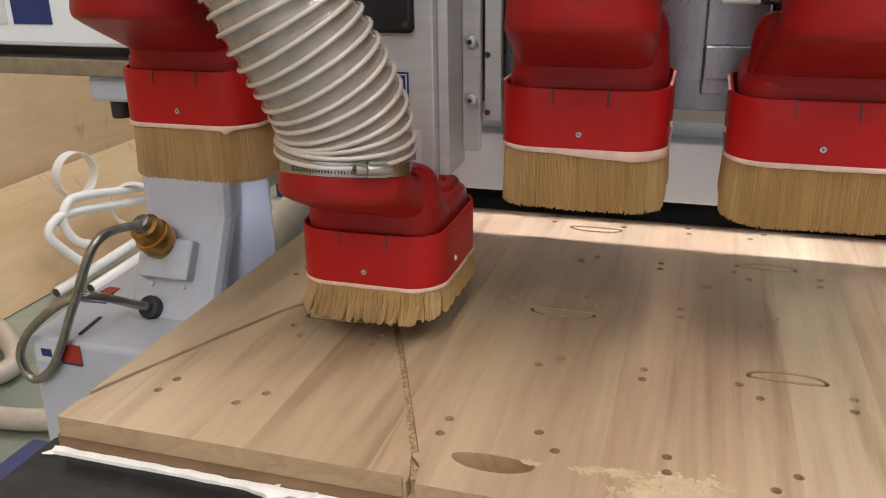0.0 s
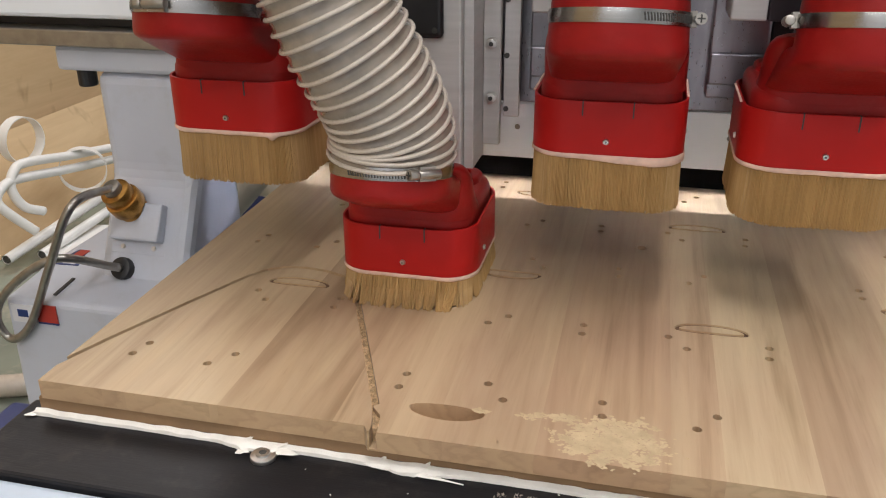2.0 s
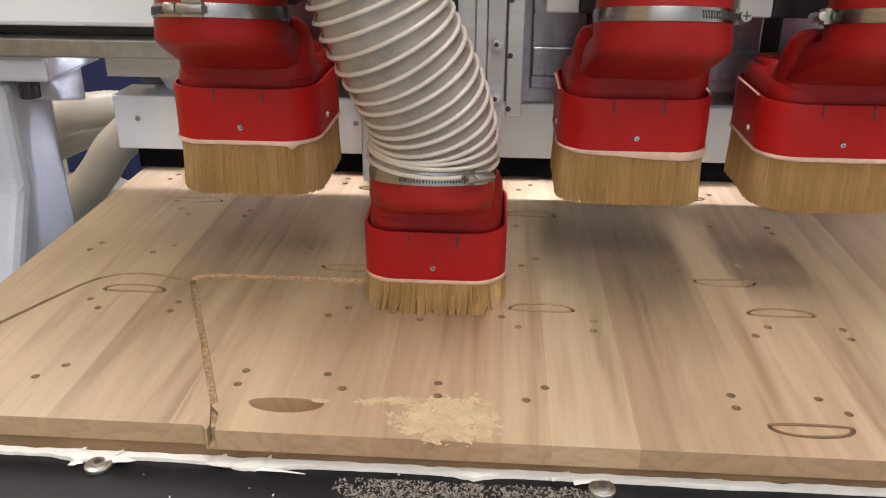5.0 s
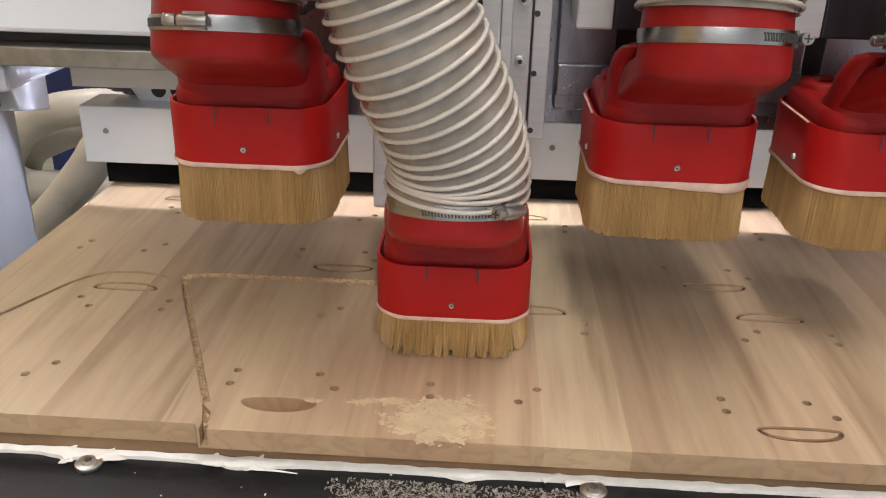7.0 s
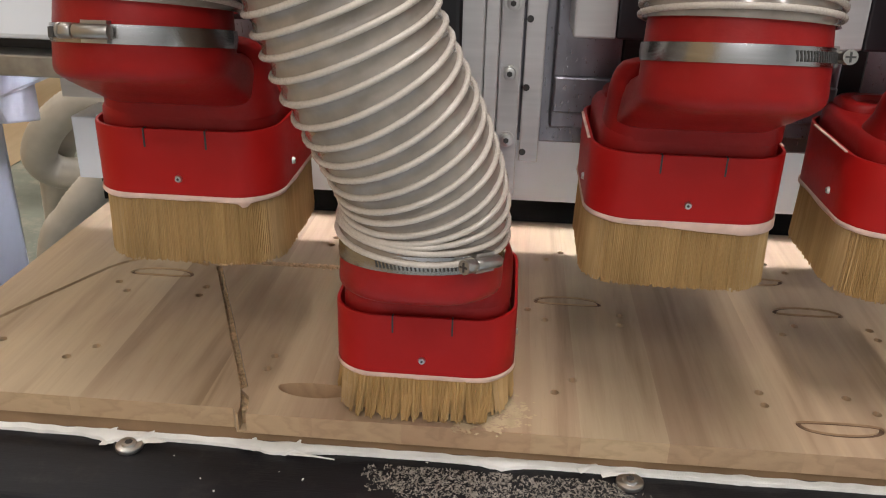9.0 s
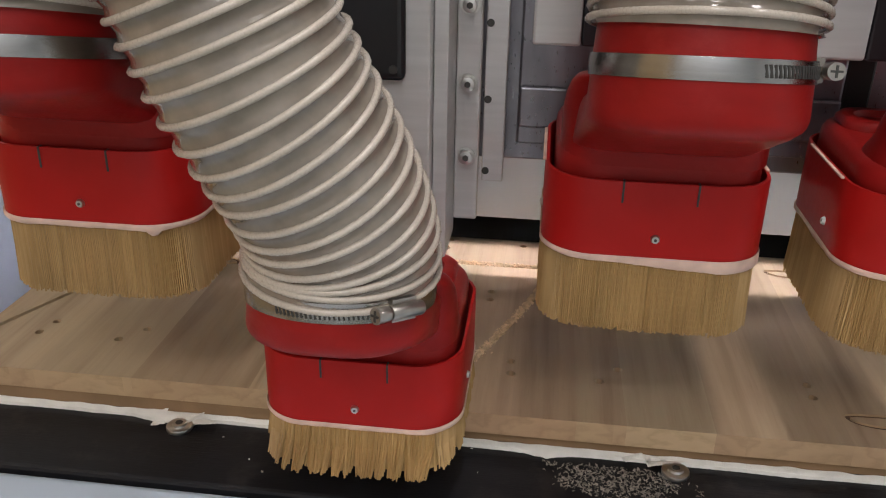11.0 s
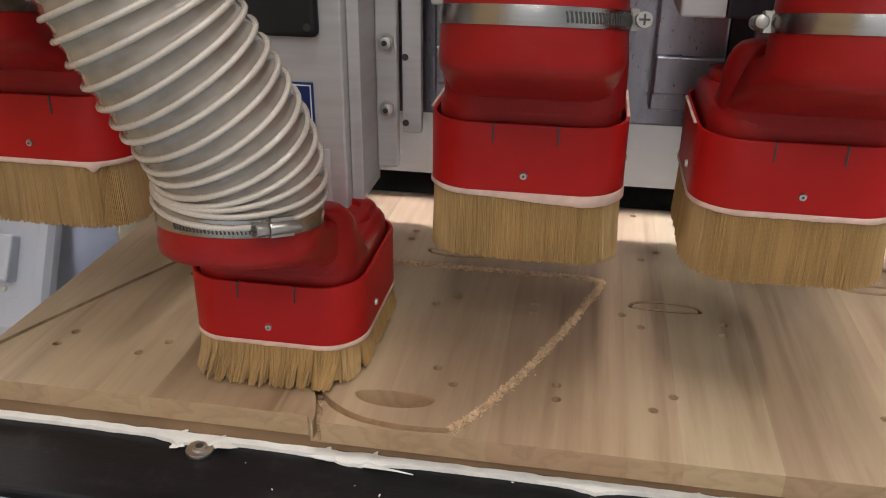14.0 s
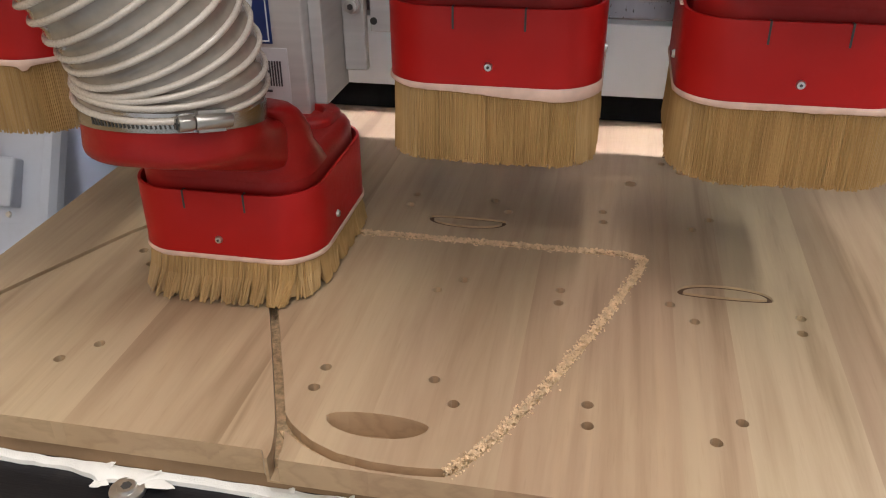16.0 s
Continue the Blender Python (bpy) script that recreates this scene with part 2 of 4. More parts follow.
M_FILM = hose_film()
M_COIL = worn("beige_hose", (0.50, 0.465, 0.40), 0.32, vary=0.12, scale=14)
M_RIB = worn("hose_rib", (0.50, 0.44, 0.372), 0.28, vary=0.08, scale=40, grain=0.02, Coat_Weight=0.4)


def plywood():
    m = material("plywood_sheet", rough=0.6)
    k = Nodes(m)
    v = k.coords((1, 0.5, 1.6))
    a = k.noise(v, 1.6, 5, 0.6, 1.5)
    b = k.noise(k.coords((1, 0.2, 5)), 9, 4, 0.6, 0.6)
    c = k.mix(1.0, k.ramp(a, (0.3, (0.52, 0.35, 0.185)), (0.7, (0.70, 0.52, 0.31))), k.ramp(b, (0.3, (0.93, 0.91, 0.89)), (0.6, (1, 1, 1))), "MULTIPLY")
    knots = k.ramp(k.noise(k.coords((1, 1.2, 0.5)), 5.5, 3, 0.6, 0.4), (0.66, (0, 0, 0)), (0.74, (1, 1, 1)))
    c = k.mix(k.math("MULTIPLY", knots, 0.5), c, (0.27, 0.155, 0.075))
    k.color(c)
    return m


M_PLY = plywood()


# ---- mesh helpers ----
def part(name, bm, mat, parent=None, label="", smooth=None):
    me = bpy.data.meshes.new(name)
    bm.normal_update()
    bm.to_mesh(me)
    bm.free()
    me.materials.append(mat)
    if smooth is not None:
        me.shade_smooth() if smooth >= 180 else me.set_sharp_from_angle(angle=radians(smooth))
        if smooth < 180:
            for p in me.polygons:
                p.use_smooth = True
    ob = new(name, me)
    ob.parent = parent
    if label:
        ob["label"] = label
    return ob


def thing(name, label, category, group="", kind=""):
    return tagged(new(name), label, category, group, kind)


def box(bm, x0, x1, y0, y1, z0, z1, bevel=0.0, seg=2):
    made = bmesh.ops.create_cube(bm, size=1, matrix=Matrix.LocRotScale(((x0 + x1) / 2, (y0 + y1) / 2, (z0 + z1) / 2), None, (x1 - x0, y1 - y0, z1 - z0)))
    if bevel:
        edges = {e for v in made["verts"] for e in v.link_edges}
        bmesh.ops.bevel(bm, geom=list(edges), offset=bevel, segments=seg, profile=0.5, affect="EDGES")
    return bm


def box_bm(*a, **k):
    return box(bmesh.new(), *a, **k)


def cyl(bm, m, r, h, n=20, r2=None, bevel=0.0):
    made = bmesh.ops.create_cone(bm, cap_ends=True, segments=n, radius1=r, radius2=r if r2 is None else r2, depth=h, matrix=m)
    if bevel:
        edges = {e for v in made["verts"] for e in v.link_edges if len(e.link_faces) == 2 and e.calc_face_angle(0) > 1.0}
        bmesh.ops.bevel(bm, geom=list(edges), offset=bevel, segments=2, profile=0.5, affect="EDGES")
    return bm


def loft(bm, rings, close=True, cap=(False, False)):
    rows = [[bm.verts.new(p) for p in r] for r in rings]
    n = len(rows[0])
    for a, b in zip(rows, rows[1:]):
        for i in range(n if close else n - 1):
            bm.faces.new((a[i], a[(i + 1) % n], b[(i + 1) % n], b[i]))
    if cap[0]:
        bm.faces.new(rows[0][::-1])
    if cap[1]:
        bm.faces.new(rows[-1])
    return bm


def rounded(w, d, r, cx, cy, z, n=40):
    """A rounded rectangle of n points, counter-clockwise from the front's middle."""
    r = min(r, w / 2 - 1e-4, d / 2 - 1e-4)
    straight = [w / 2 - r, d - 2 * r, w - 2 * r, d - 2 * r, w / 2 - r]
    arc = math.pi * r / 2
    total = sum(straight) + 4 * arc
    out = []
    for i in range(n):
        s = total * i / n
        pieces = [("l", straight[0]), ("a", arc), ("l", straight[1]), ("a", arc), ("l", straight[2]), ("a", arc), ("l", straight[3]), ("a", arc), ("l", straight[4])]
        x, y, ang = 0.0, -d / 2, 0.0
        for kind, length in pieces:
            u = min(s, length)
            if kind == "l":
                x, y = x + math.cos(ang) * u, y + math.sin(ang) * u
            else:
                da = u / r
                x, y = x + r * (math.sin(ang + da) - math.sin(ang)), y - r * (math.cos(ang + da) - math.cos(ang))
                ang += da
            s -= u
            if s <= 1e-9:
                break
        out.append((cx + x, cy + y, z))
    return out


def spline(points, steps):
    """Points along a smooth curve through the given ones."""
    p = [Vector(q) for q in points]
    p = [2 * p[0] - p[1], *p, 2 * p[-1] - p[-2]]
    out = []
    for i in range(1, len(p) - 2):
        for j in range(steps):
            t = j / steps
            a, b, c, d = p[i - 1:i + 3]
            out.append(0.5 * (2 * b + (c - a) * t + (2 * a - 5 * b + 4 * c - d) * t * t + (3 * b - a - 3 * c + d) * t ** 3))
    return out + [p[-2]]


def frames_along(path):
    """Each path point with two directions across it, carried along without twist."""
    out, side = [], None
    for i, p in enumerate(path):
        d = (path[min(i + 1, len(path) - 1)] - path[max(i - 1, 0)]).normalized()
        if side is None:
            side = d.orthogonal().normalized()
        side = (side - d * side.dot(d)).normalized()
        out.append((p, side, d.cross(side)))
    return out


def tube(bm, path, r, n=8, cap=True):
    rings = []
    for i, (p, a, b) in enumerate(frames_along(path)):
        q = r(i / (len(path) - 1)) if callable(r) else r
        rings.append([p + q * (math.cos(2 * math.pi * k / n) * a + math.sin(2 * math.pi * k / n) * b) for k in range(n)])
    return loft(bm, rings, cap=(cap, cap))


# ---- room ----
def room():
    floor = tagged(part("floor", box_bm(-2.35, 4.15, -3.65, 7.15, -0.1, 0), M_FLOOR), "worn greenish concrete workshop floor with dust", "floor", kind="structure")
    walls = (("wall_west", (-2.35, -2.2, -3.5, 7, 0, 3.4), M_PLY, "workshop wall lined with pale plywood sheets"), ("wall_east", (4, 4.15, -3.5, 7, 0, 3.4), M_WHITE, "plain white workshop wall"),
             ("wall_north", (-2.2, 4, 7, 7.15, 0, 3.4), M_WALL, "plain grey workshop wall"), ("wall_south", (-2.2, 4, -3.65, -3.5, 0, 3.4), M_WHITE, "plain white workshop wall"))
    for name, b, mat, label in walls:
        tagged(part(name, box_bm(*b), mat), label, "wall", kind="structure")
    tagged(part("ceiling", box_bm(-2.35, 4.15, -3.65, 7.15, 3.4, 3.55), M_WHITE), "plain white workshop ceiling", "ceiling", kind="structure")


room()

# ---- bed and board ----
TOP = 0.85
CUT_SIDE = [(-0.312, -0.012), (-0.297, 0.022), (-0.275, 0.078), (-0.239, 0.162), (-0.209, 0.229), (-0.196, 0.248), (-0.178, 0.260), (-0.156, 0.263), (-0.130, 0.260), (-0.108, 0.251)]
CUT_BACK = [(-0.0965, 0.2505), (-0.084, 0.261), (-0.06, 0.262), (0.05, 0.262), (0.195, 0.262), (0.208, 0.257)]
CUT_SLANT = [(0.2095, 0.2600), (0.209, 0.246), (0.178, 0.155), (0.150, 0.085), (0.126, 0.034), (0.110, 0.008), (0.1035, 0.001)]
CUT_FRONT = [(0.1036, 0.0011), (0.096, 0.0), (0.082, -0.0012), (0.062, -0.0010), (0.040, 0.0022), (0.024, 0.0085), (0.012, 0.0165), (0.0045, 0.0225), (-0.001, 0.029)]
CUT_LEFT = [(0.0075, -0.03), (0.0065, 0.004), (-0.001, 0.028), (-0.010, 0.049), (-0.030, 0.096), (-0.055, 0.154), (-0.080, 0.212), (-0.096, 0.250)]


def resample(points, step):
    p = [Vector((*q, 0)) for q in points]
    out, carry = [p[0]], 0.0
    for a, b in zip(p, p[1:]):
        d = (b - a).length
        s = step - carry
        while s < d:
            out.append(a.lerp(b, s / d))
            s += step
        carry = d - (s - step)
    if (out[-1] - p[-1]).length > step * 0.3:
        out.append(p[-1])
    return out


def slices(line, half, z0, z1):
    """The bar of strip_solid as a row of pieces that meet without gaps."""
    rings = bar_rings(line, half, z0, z1, False)
    return [(loft(bmesh.new(), [a, b], cap=(True, True)), (line[i] + line[i + 1]) / 2) for i, (a, b) in enumerate(zip(rings, rings[1:]))]


def bar_rings(line, half, z0, z1, closed):
    n = len(line)
    rings = []
    for i, p in enumerate(line):
        a = line[(i - 1) % n] if closed else line[max(i - 1, 0)]
        b = line[(i + 1) % n] if closed else line[min(i + 1, n - 1)]
        d = (b - a).normalized()
        s = Vector((-d.y, d.x, 0)) * half
        rings.append([(p.x + s.x, p.y + s.y, z1), (p.x - s.x, p.y - s.y, z1), (p.x - s.x, p.y - s.y, z0), (p.x + s.x, p.y + s.y, z0)])
    return rings


def strip_solid(bm, line, half, z0, z1, closed=False):
    """A bar of rectangular section along a line in the plane."""
    rings = bar_rings(line, half, z0, z1, closed)
    if closed:
        rings.append(rings[0])
        loft(bm, rings)
        bmesh.ops.remove_doubles(bm, verts=bm.verts, dist=1e-6)
    else:
        loft(bm, rings, cap=(True, True))
    bmesh.ops.recalc_face_normals(bm, faces=bm.faces)
    return bm


def volume(me):
    bm = bmesh.new()
    bm.from_mesh(me)
    v = bm.calc_volume(signed=True)
    bm.free()
    return v


def carve(ob, bmc):
    """Takes the shape bmc out of ob; nudges the shape a hair and tries again where the cut fails."""
    cutter = part("cutter", bmc, M_WOOD)
    cut, full = volume(cutter.data), volume(ob.data)
    for k in range(8):
        cutter.matrix_world = pose(0.00003 * k, -0.00004 * k, 0.0001 * k)
        mod = ob.modifiers.new("cut", "BOOLEAN")
        mod.operation, mod.solver, mod.object, mod.use_self = "DIFFERENCE", "EXACT", cutter, k % 2 == 1
        bpy.context.view_layer.update()
        me = bpy.data.meshes.new_from_object(ob.evaluated_get(bpy.context.evaluated_depsgraph_get()))
        ob.modifiers.clear()
        if full - 1.05 * abs(cut) < volume(me) < full - 0.1 * abs(cut):
            ob.data = me
            break
    bpy.data.objects.remove(cutter)


def board():
    """The wooden panel with its cuts, dowel holes and hand grips."""
    front = -0.006
    outline = [(-0.293, 0.0), (-0.002, 0.0), (0.000, -0.002), (0.002, front), (0.82, front), (0.82, 1.25), (-0.293, 1.25)]
    bm = bmesh.new()
    loft(bm, [[(x, y, TOP - 0.018) for x, y in outline], [(x, y, TOP) for x, y in outline]], cap=(True, True))
    bmesh.ops.recalc_face_normals(bm, faces=bm.faces)
    ob = part("wooden_board", bm, M_WOOD)
    holes = bmesh.new()
    pairs = [(-0.239, 0.058), (-0.234, 0.078), (-0.165, 0.057), (-0.148, 0.077), (0.009, 0.059), (0.010, 0.080), (0.081, 0.080), (0.097, 0.059), (0.177, 0.054), (0.176, 0.073),
             (0.249, 0.053), (0.265, 0.073), (0.417, 0.055), (0.417, 0.073), (0.487, 0.073), (0.504, 0.053)]
    upper = [(-0.183, 0.201), (-0.167, 0.183), (-0.093, 0.201), (-0.094, 0.182), (0.061, 0.185), (0.078, 0.202), (0.150, 0.200), (0.150, 0.183), (0.228, 0.195), (0.244, 0.176),
             (0.314, 0.174), (0.316, 0.193), (0.464, 0.176), (0.480, 0.194), (0.550, 0.176), (0.549, 0.194)]
    spots = pairs + upper + [(x, y + 0.262) for x, y in pairs if abs(x - 0.09) > 0.02] + [(0.082, 0.341), (0.096, 0.321)] + [(x, y + 0.255) for x, y in upper] + [(x, y + 0.51) for x, y in pairs]
    for x, y in spots:
        cyl(holes, pose(x, y, TOP), 0.0038, 0.06, 14)
    cyl(holes, pose(0.199, 0.398, TOP), 0.0058, 0.06, 16)
    # the open hand grip: straight behind, bowed in front
    grip = [Vector((0.056 + 0.031 * math.cos(a), 0.035 + (0.007 if math.sin(a) > 0 else 0.014) * math.sin(a), 0)) for a in np.linspace(0, 2 * math.pi, 28, endpoint=False)]
    loft(holes, [[(p.x, p.y, TOP - 0.03) for p in grip], [(p.x, p.y, TOP + 0.01) for p in grip]], cap=(True, True))
    bmesh.ops.recalc_face_normals(holes, faces=holes.faces)
    floors = []
    grooves = [strip_solid(bmesh.new(), resample(CUT_SIDE, 0.008), 0.0026, TOP - 0.012, TOP + 0.01)]
    for cx, cy, way in ((0.267, 0.215, 1), (0.064, 0.298, -1), (0.262, 0.470, 1), (-0.148, 0.226, 1), (0.468, 0.0305, -1), (0.462, 0.291, -1), (-0.17, 0.488, 1), (0.5, 0.222, 1), (0.064, 0.554, -1), (0.462, 0.547, -1)):
        ring = []
        for a in np.linspace(0, 2 * math.pi, 34, endpoint=False):
            c, d = math.cos(a), math.sin(a)
            ring.append(Vector((cx + 0.0315 * math.copysign(abs(c) ** 0.95, c), cy + way * ((0.0125 if d > 0 else 0.0030) * math.copysign(abs(d) ** 0.85, d) - 0.002), 0)))
        grooves.append(strip_solid(bmesh.new(), ring, 0.0021, TOP - 0.012, TOP + 0.01, closed=True))
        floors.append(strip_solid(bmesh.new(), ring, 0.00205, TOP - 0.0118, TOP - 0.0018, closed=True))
    lines = []
    for k, (line, reach) in enumerate(((CUT_LEFT, 0.0), (CUT_BACK, 0.001), (CUT_SLANT, 0.002), (CUT_FRONT, 0.003))):
        lines.append(strip_solid(bmesh.new(), resample(line, 0.0105), 0.0031, TOP - 0.0165 + reach * 0.1, TOP + 0.01 + reach))
    for bmc in (holes, *grooves, *lines):
        carve(ob, bmc)
    # dark plugs in the holes: the shade inside is put into their colour
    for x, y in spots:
        part("hole_floor", cyl(bmesh.new(), pose(x, y, TOP - 0.0135), 0.00375, 0.0090, 12), M_RECESS, ob, "dark hole floor, shade in its colour")
    # groove floors darker than the board
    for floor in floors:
        part("groove_floor", floor, M_RECESS, ob, "dark brown groove floor")
    return tagged(ob, "pale laminated hardwood panel with drilled holes and routed grooves", "wooden panel")


def bed():
    b = thing("router_bed", "black machine bed with navy frame and pale front panel", "machine bed")
    part("spoilboard", box_bm(-0.298, 0.83, 0.0015, 1.25, 0.8195, TOP - 0.0182, bevel=0.001), M_MDF, b, "brown fibre spoilboard")
    part("bed_top", box_bm(-0.318, 0.9, -0.0765, 0.02, 0.775, 0.8155, bevel=0.003), M_BED, b, "scuffed black sheet")
    part("bed_plate", box_bm(-0.295, 0.9, 0.0202, 1.3, 0.775, 0.8155), M_BED, b, "black bed sheet under the board")
    part("side_rail", box_bm(-0.345, -0.3185, -0.36, 0.022, 0.60, 0.808, bevel=0.004), M_BLUE, b, "navy steel side rail")
    panel = part("front_panel", box_bm(-0.318, 0.9, -0.36, -0.0780, 0.66, 0.812, bevel=0.006), M_PANEL, b, "pale blue-white front panel")
    mark = cyl(bmesh.new(), pose(0, 0, 0), 1.0, 0.0008, 28)
    bmesh.ops.transform(mark, matrix=pose(-0.2385, -0.1205, 0.8124, 0, 0, 38) @ Matrix.Diagonal((0.0165, 0.0062, 1, 1)), verts=mark.verts)
    part("mark", mark, M_INK, panel, "dark slanted printed mark")
    part("frame", box_bm(-0.29, 0.9, -0.3, 1.2, 0.05, 0.66, bevel=0.01), M_BLUE, b)
    for fx in (-0.25, 0.8):
        for fy in (-0.2, 1.1):
            part("foot", cyl(bmesh.new(), pose(fx, fy, 0.025), 0.05, 0.05), M_BLACK, b)
    for i, (x, y) in enumerate(((-0.083, -0.014), (0.306, -0.013), (0.66, -0.02))):
        bm = bmesh.new()
        cyl(bm, pose(x, y, 0.8175), 0.0105, 0.004, 24, bevel=0.001)
        cyl(bm, pose(x, y, 0.820), 0.0062, 0.003, 16, r2=0.0055)
        bolt = part("bolt", bm, M_SCREW, b, "flat steel bolt with hex socket", smooth=40)
        part("socket", cyl(bmesh.new(), pose(x, y, 0.8212), 0.0032, 0.001, 6), M_STEELDARK, bolt)


def foam_edge():
    """Torn white sealing strip along the foot of the spoilboard."""
    rng = random.Random(4)
    bm = bmesh.new()
    xs = np.linspace(-0.302, 0.82, 260)
    rings = []
    for x in xs:
        n = noise.noise(Vector((x * 30, 1.3, 0))) * 0.5 + noise.noise(Vector((x * 110, 4.3, 0))) * 0.35
        tear = max(0.0, noise.noise(Vector((x * 14, 9.1, 0)))) * 0.0025 + (0.010 * math.exp(-((x + 0.10) / 0.018) ** 2)) + (0.007 * math.exp(-((x - 0.035) / 0.03) ** 2)) + (0.012 * math.exp(-((x + 0.078) / 0.006) ** 2)) + (0.006 * math.exp(-((x - 0.21) / 0.015) ** 2))
        front = -0.0036 - tear * (0.5 + 0.5 * rng.random()) - max(0, n) * 0.0018
        h = 0.8200 + 0.0016 * noise.noise(Vector((x * 60, 7, 2)))
        rings.append([(x, front, 0.8158), (x, front + 0.0006, h - 0.0014), (x, front + 0.004, h), (x, 0.001, h + 0.0006), (x, 0.001, 0.8158)])
    loft(bm, rings, close=False)
    strip = tagged(part("sealing_strip", bm, M_FOAM, None, smooth=50), "torn white foam sealing strip along the board's foot", "sealing strip")
    # torn tongues and slivers: foot, heading, length, width, rise of the tip
    for x, y, turn, length, wide, rise in ((-0.106, -0.004, 50, 0.014, 0.012, 0.007), (-0.100, -0.008, 225, 0.010, 0.012, 0.0), (-0.088, -0.008, 20, 0.022, 0.011, 0.004),
                                           (-0.074, -0.006, -12, 0.020, 0.010, 0.002), (0.012, -0.004, 75, 0.008, 0.007, 0.005), (0.046, -0.005, 60, 0.010, 0.006, 0.006),
                                           (0.036, -0.006, 15, 0.018, 0.008, 0.003), (0.040, -0.0075, -6, 0.040, 0.0045, 0.0), 
                                           (-0.300, -0.002, 215, 0.010, 0.008, 0.0), (0.268, -0.006, 30, 0.020, 0.006, 0.003), (0.285, -0.008, 10, 0.030, 0.007, 0.001), (0.02, -0.006, 190, 0.02, 0.007, 0.002)):
        d = Vector((math.cos(radians(turn)), math.sin(radians(turn)), 0))
        side = Vector((-d.y, d.x, 0))
        sections = []
        for k in range(6):
            f = k / 5
            p = Vector((x, y, 0.8186 + (0.0 if rise > 0.0005 else -0.0016))) + d * length * f + Vector((0, 0, rise * f ** 1.5 + 0.0005 * rng.random()))
            w = wide / 2 * (1 - f) ** 0.7 * rng.uniform(0.75, 1.15) + 0.0002
            sections.append([p - side * w, p + Vector((0, 0, 0.0007)), p + side * w, p - Vector((0, 0, 0.0007))])
        flap = bmesh.new()
        loft(flap, sections, cap=(True, True))
        part("torn_flap", flap, M_FOAM, strip, smooth=60)


board()
bed()
foam_edge()


# ---- dust shoes ----
W, D = 0.141, 0.150


def ring_at(flare, z, n=96):
    return rounded(W - 0.006 + 2 * flare, D - 0.006 + 2 * flare, 0.032 + flare, 0, D / 2, z, n)


def brush_mesh(pressed, seed):
    """A skirt of fibre tufts hanging from the collar."""
    rng = random.Random(seed)
    bm = bmesh.new()
    drop = 0.0285 if pressed else 0.052
    flare = 0.0088 if pressed else 0.002
    loft(bm, [ring_at(-0.002, 0.004), [(x, y - (y < D / 2) * flare * 0.8, z) for x, y, z in ring_at(-0.0025, -drop * 0.5)], [(x, y - (y < D / 2) * flare * 1.7, z) for x, y, z in ring_at(-0.003, -drop * 0.93)]])
    count = 3000
    ring_top = ring_at(0, 0, 400)
    clumps = sorted(rng.random() for _ in range(52)) if pressed else sorted(rng.random() for _ in range(110))
    for i in range(count):
        u = (i + rng.random()) / count
        near = min(clumps, key=lambda c: abs(c - u))
        v = u + (near - u) * (0.72 * rng.random() ** 0.5 if pressed else 0.16 * rng.random())
        a, b = Vector(ring_top[int(u * 400) % 400]), Vector(ring_top[int(v * 400) % 400])
        out = Vector((b.x / (W / 2), (b.y - D / 2) / (D / 2), 0))
        out = Vector((out.x ** 5, out.y ** 5, 0))
        out = out.normalized() if out.length > 1e-6 else Vector((0, -1, 0))
        layer = rng.uniform(-0.0022, 0.0008)
        f = flare * (2.2 if pressed else 1.0) * rng.uniform(0.6, 1.15) + noise.noise(Vector((u * 40, seed, 0))) * 0.0015
        length = drop * (rng.uniform(0.93, 1.0) if pressed else rng.uniform(0.93, 1.03) + 0.03 * noise.noise(Vector((u * 9, seed, 3))))
        side = Vector((-out.y, out.x, 0))
        w = rng.uniform(0.0006, 0.0013) if pressed else rng.uniform(0.0005, 0.0011)
        push = Vector((0.15 * out.x, out.y, 0)) if pressed else out
        pts = [a + out * layer + Vector((0, 0, 0.003)), a.lerp(b, 0.22) + out * layer + push * f * 0.35 + Vector((0, 0, -length * 0.5)), b + out * layer + push * f + Vector((0, 0, -length))]
        rows = []
        for q, s in zip(pts, (1, 1, 0.7)):
            rows.append([bm.verts.new(q + side * w * s), bm.verts.new(q + out * w * s), bm.verts.new(q - side * w * s)])
        for r0, r1 in zip(rows, rows[1:]):
            bm.faces.new((r0[0], r0[1], r1[1], r1[0]))
            bm.faces.new((r0[1], r0[2], r1[2], r1[1]))
        bm.faces.new(rows[2])
    return bm


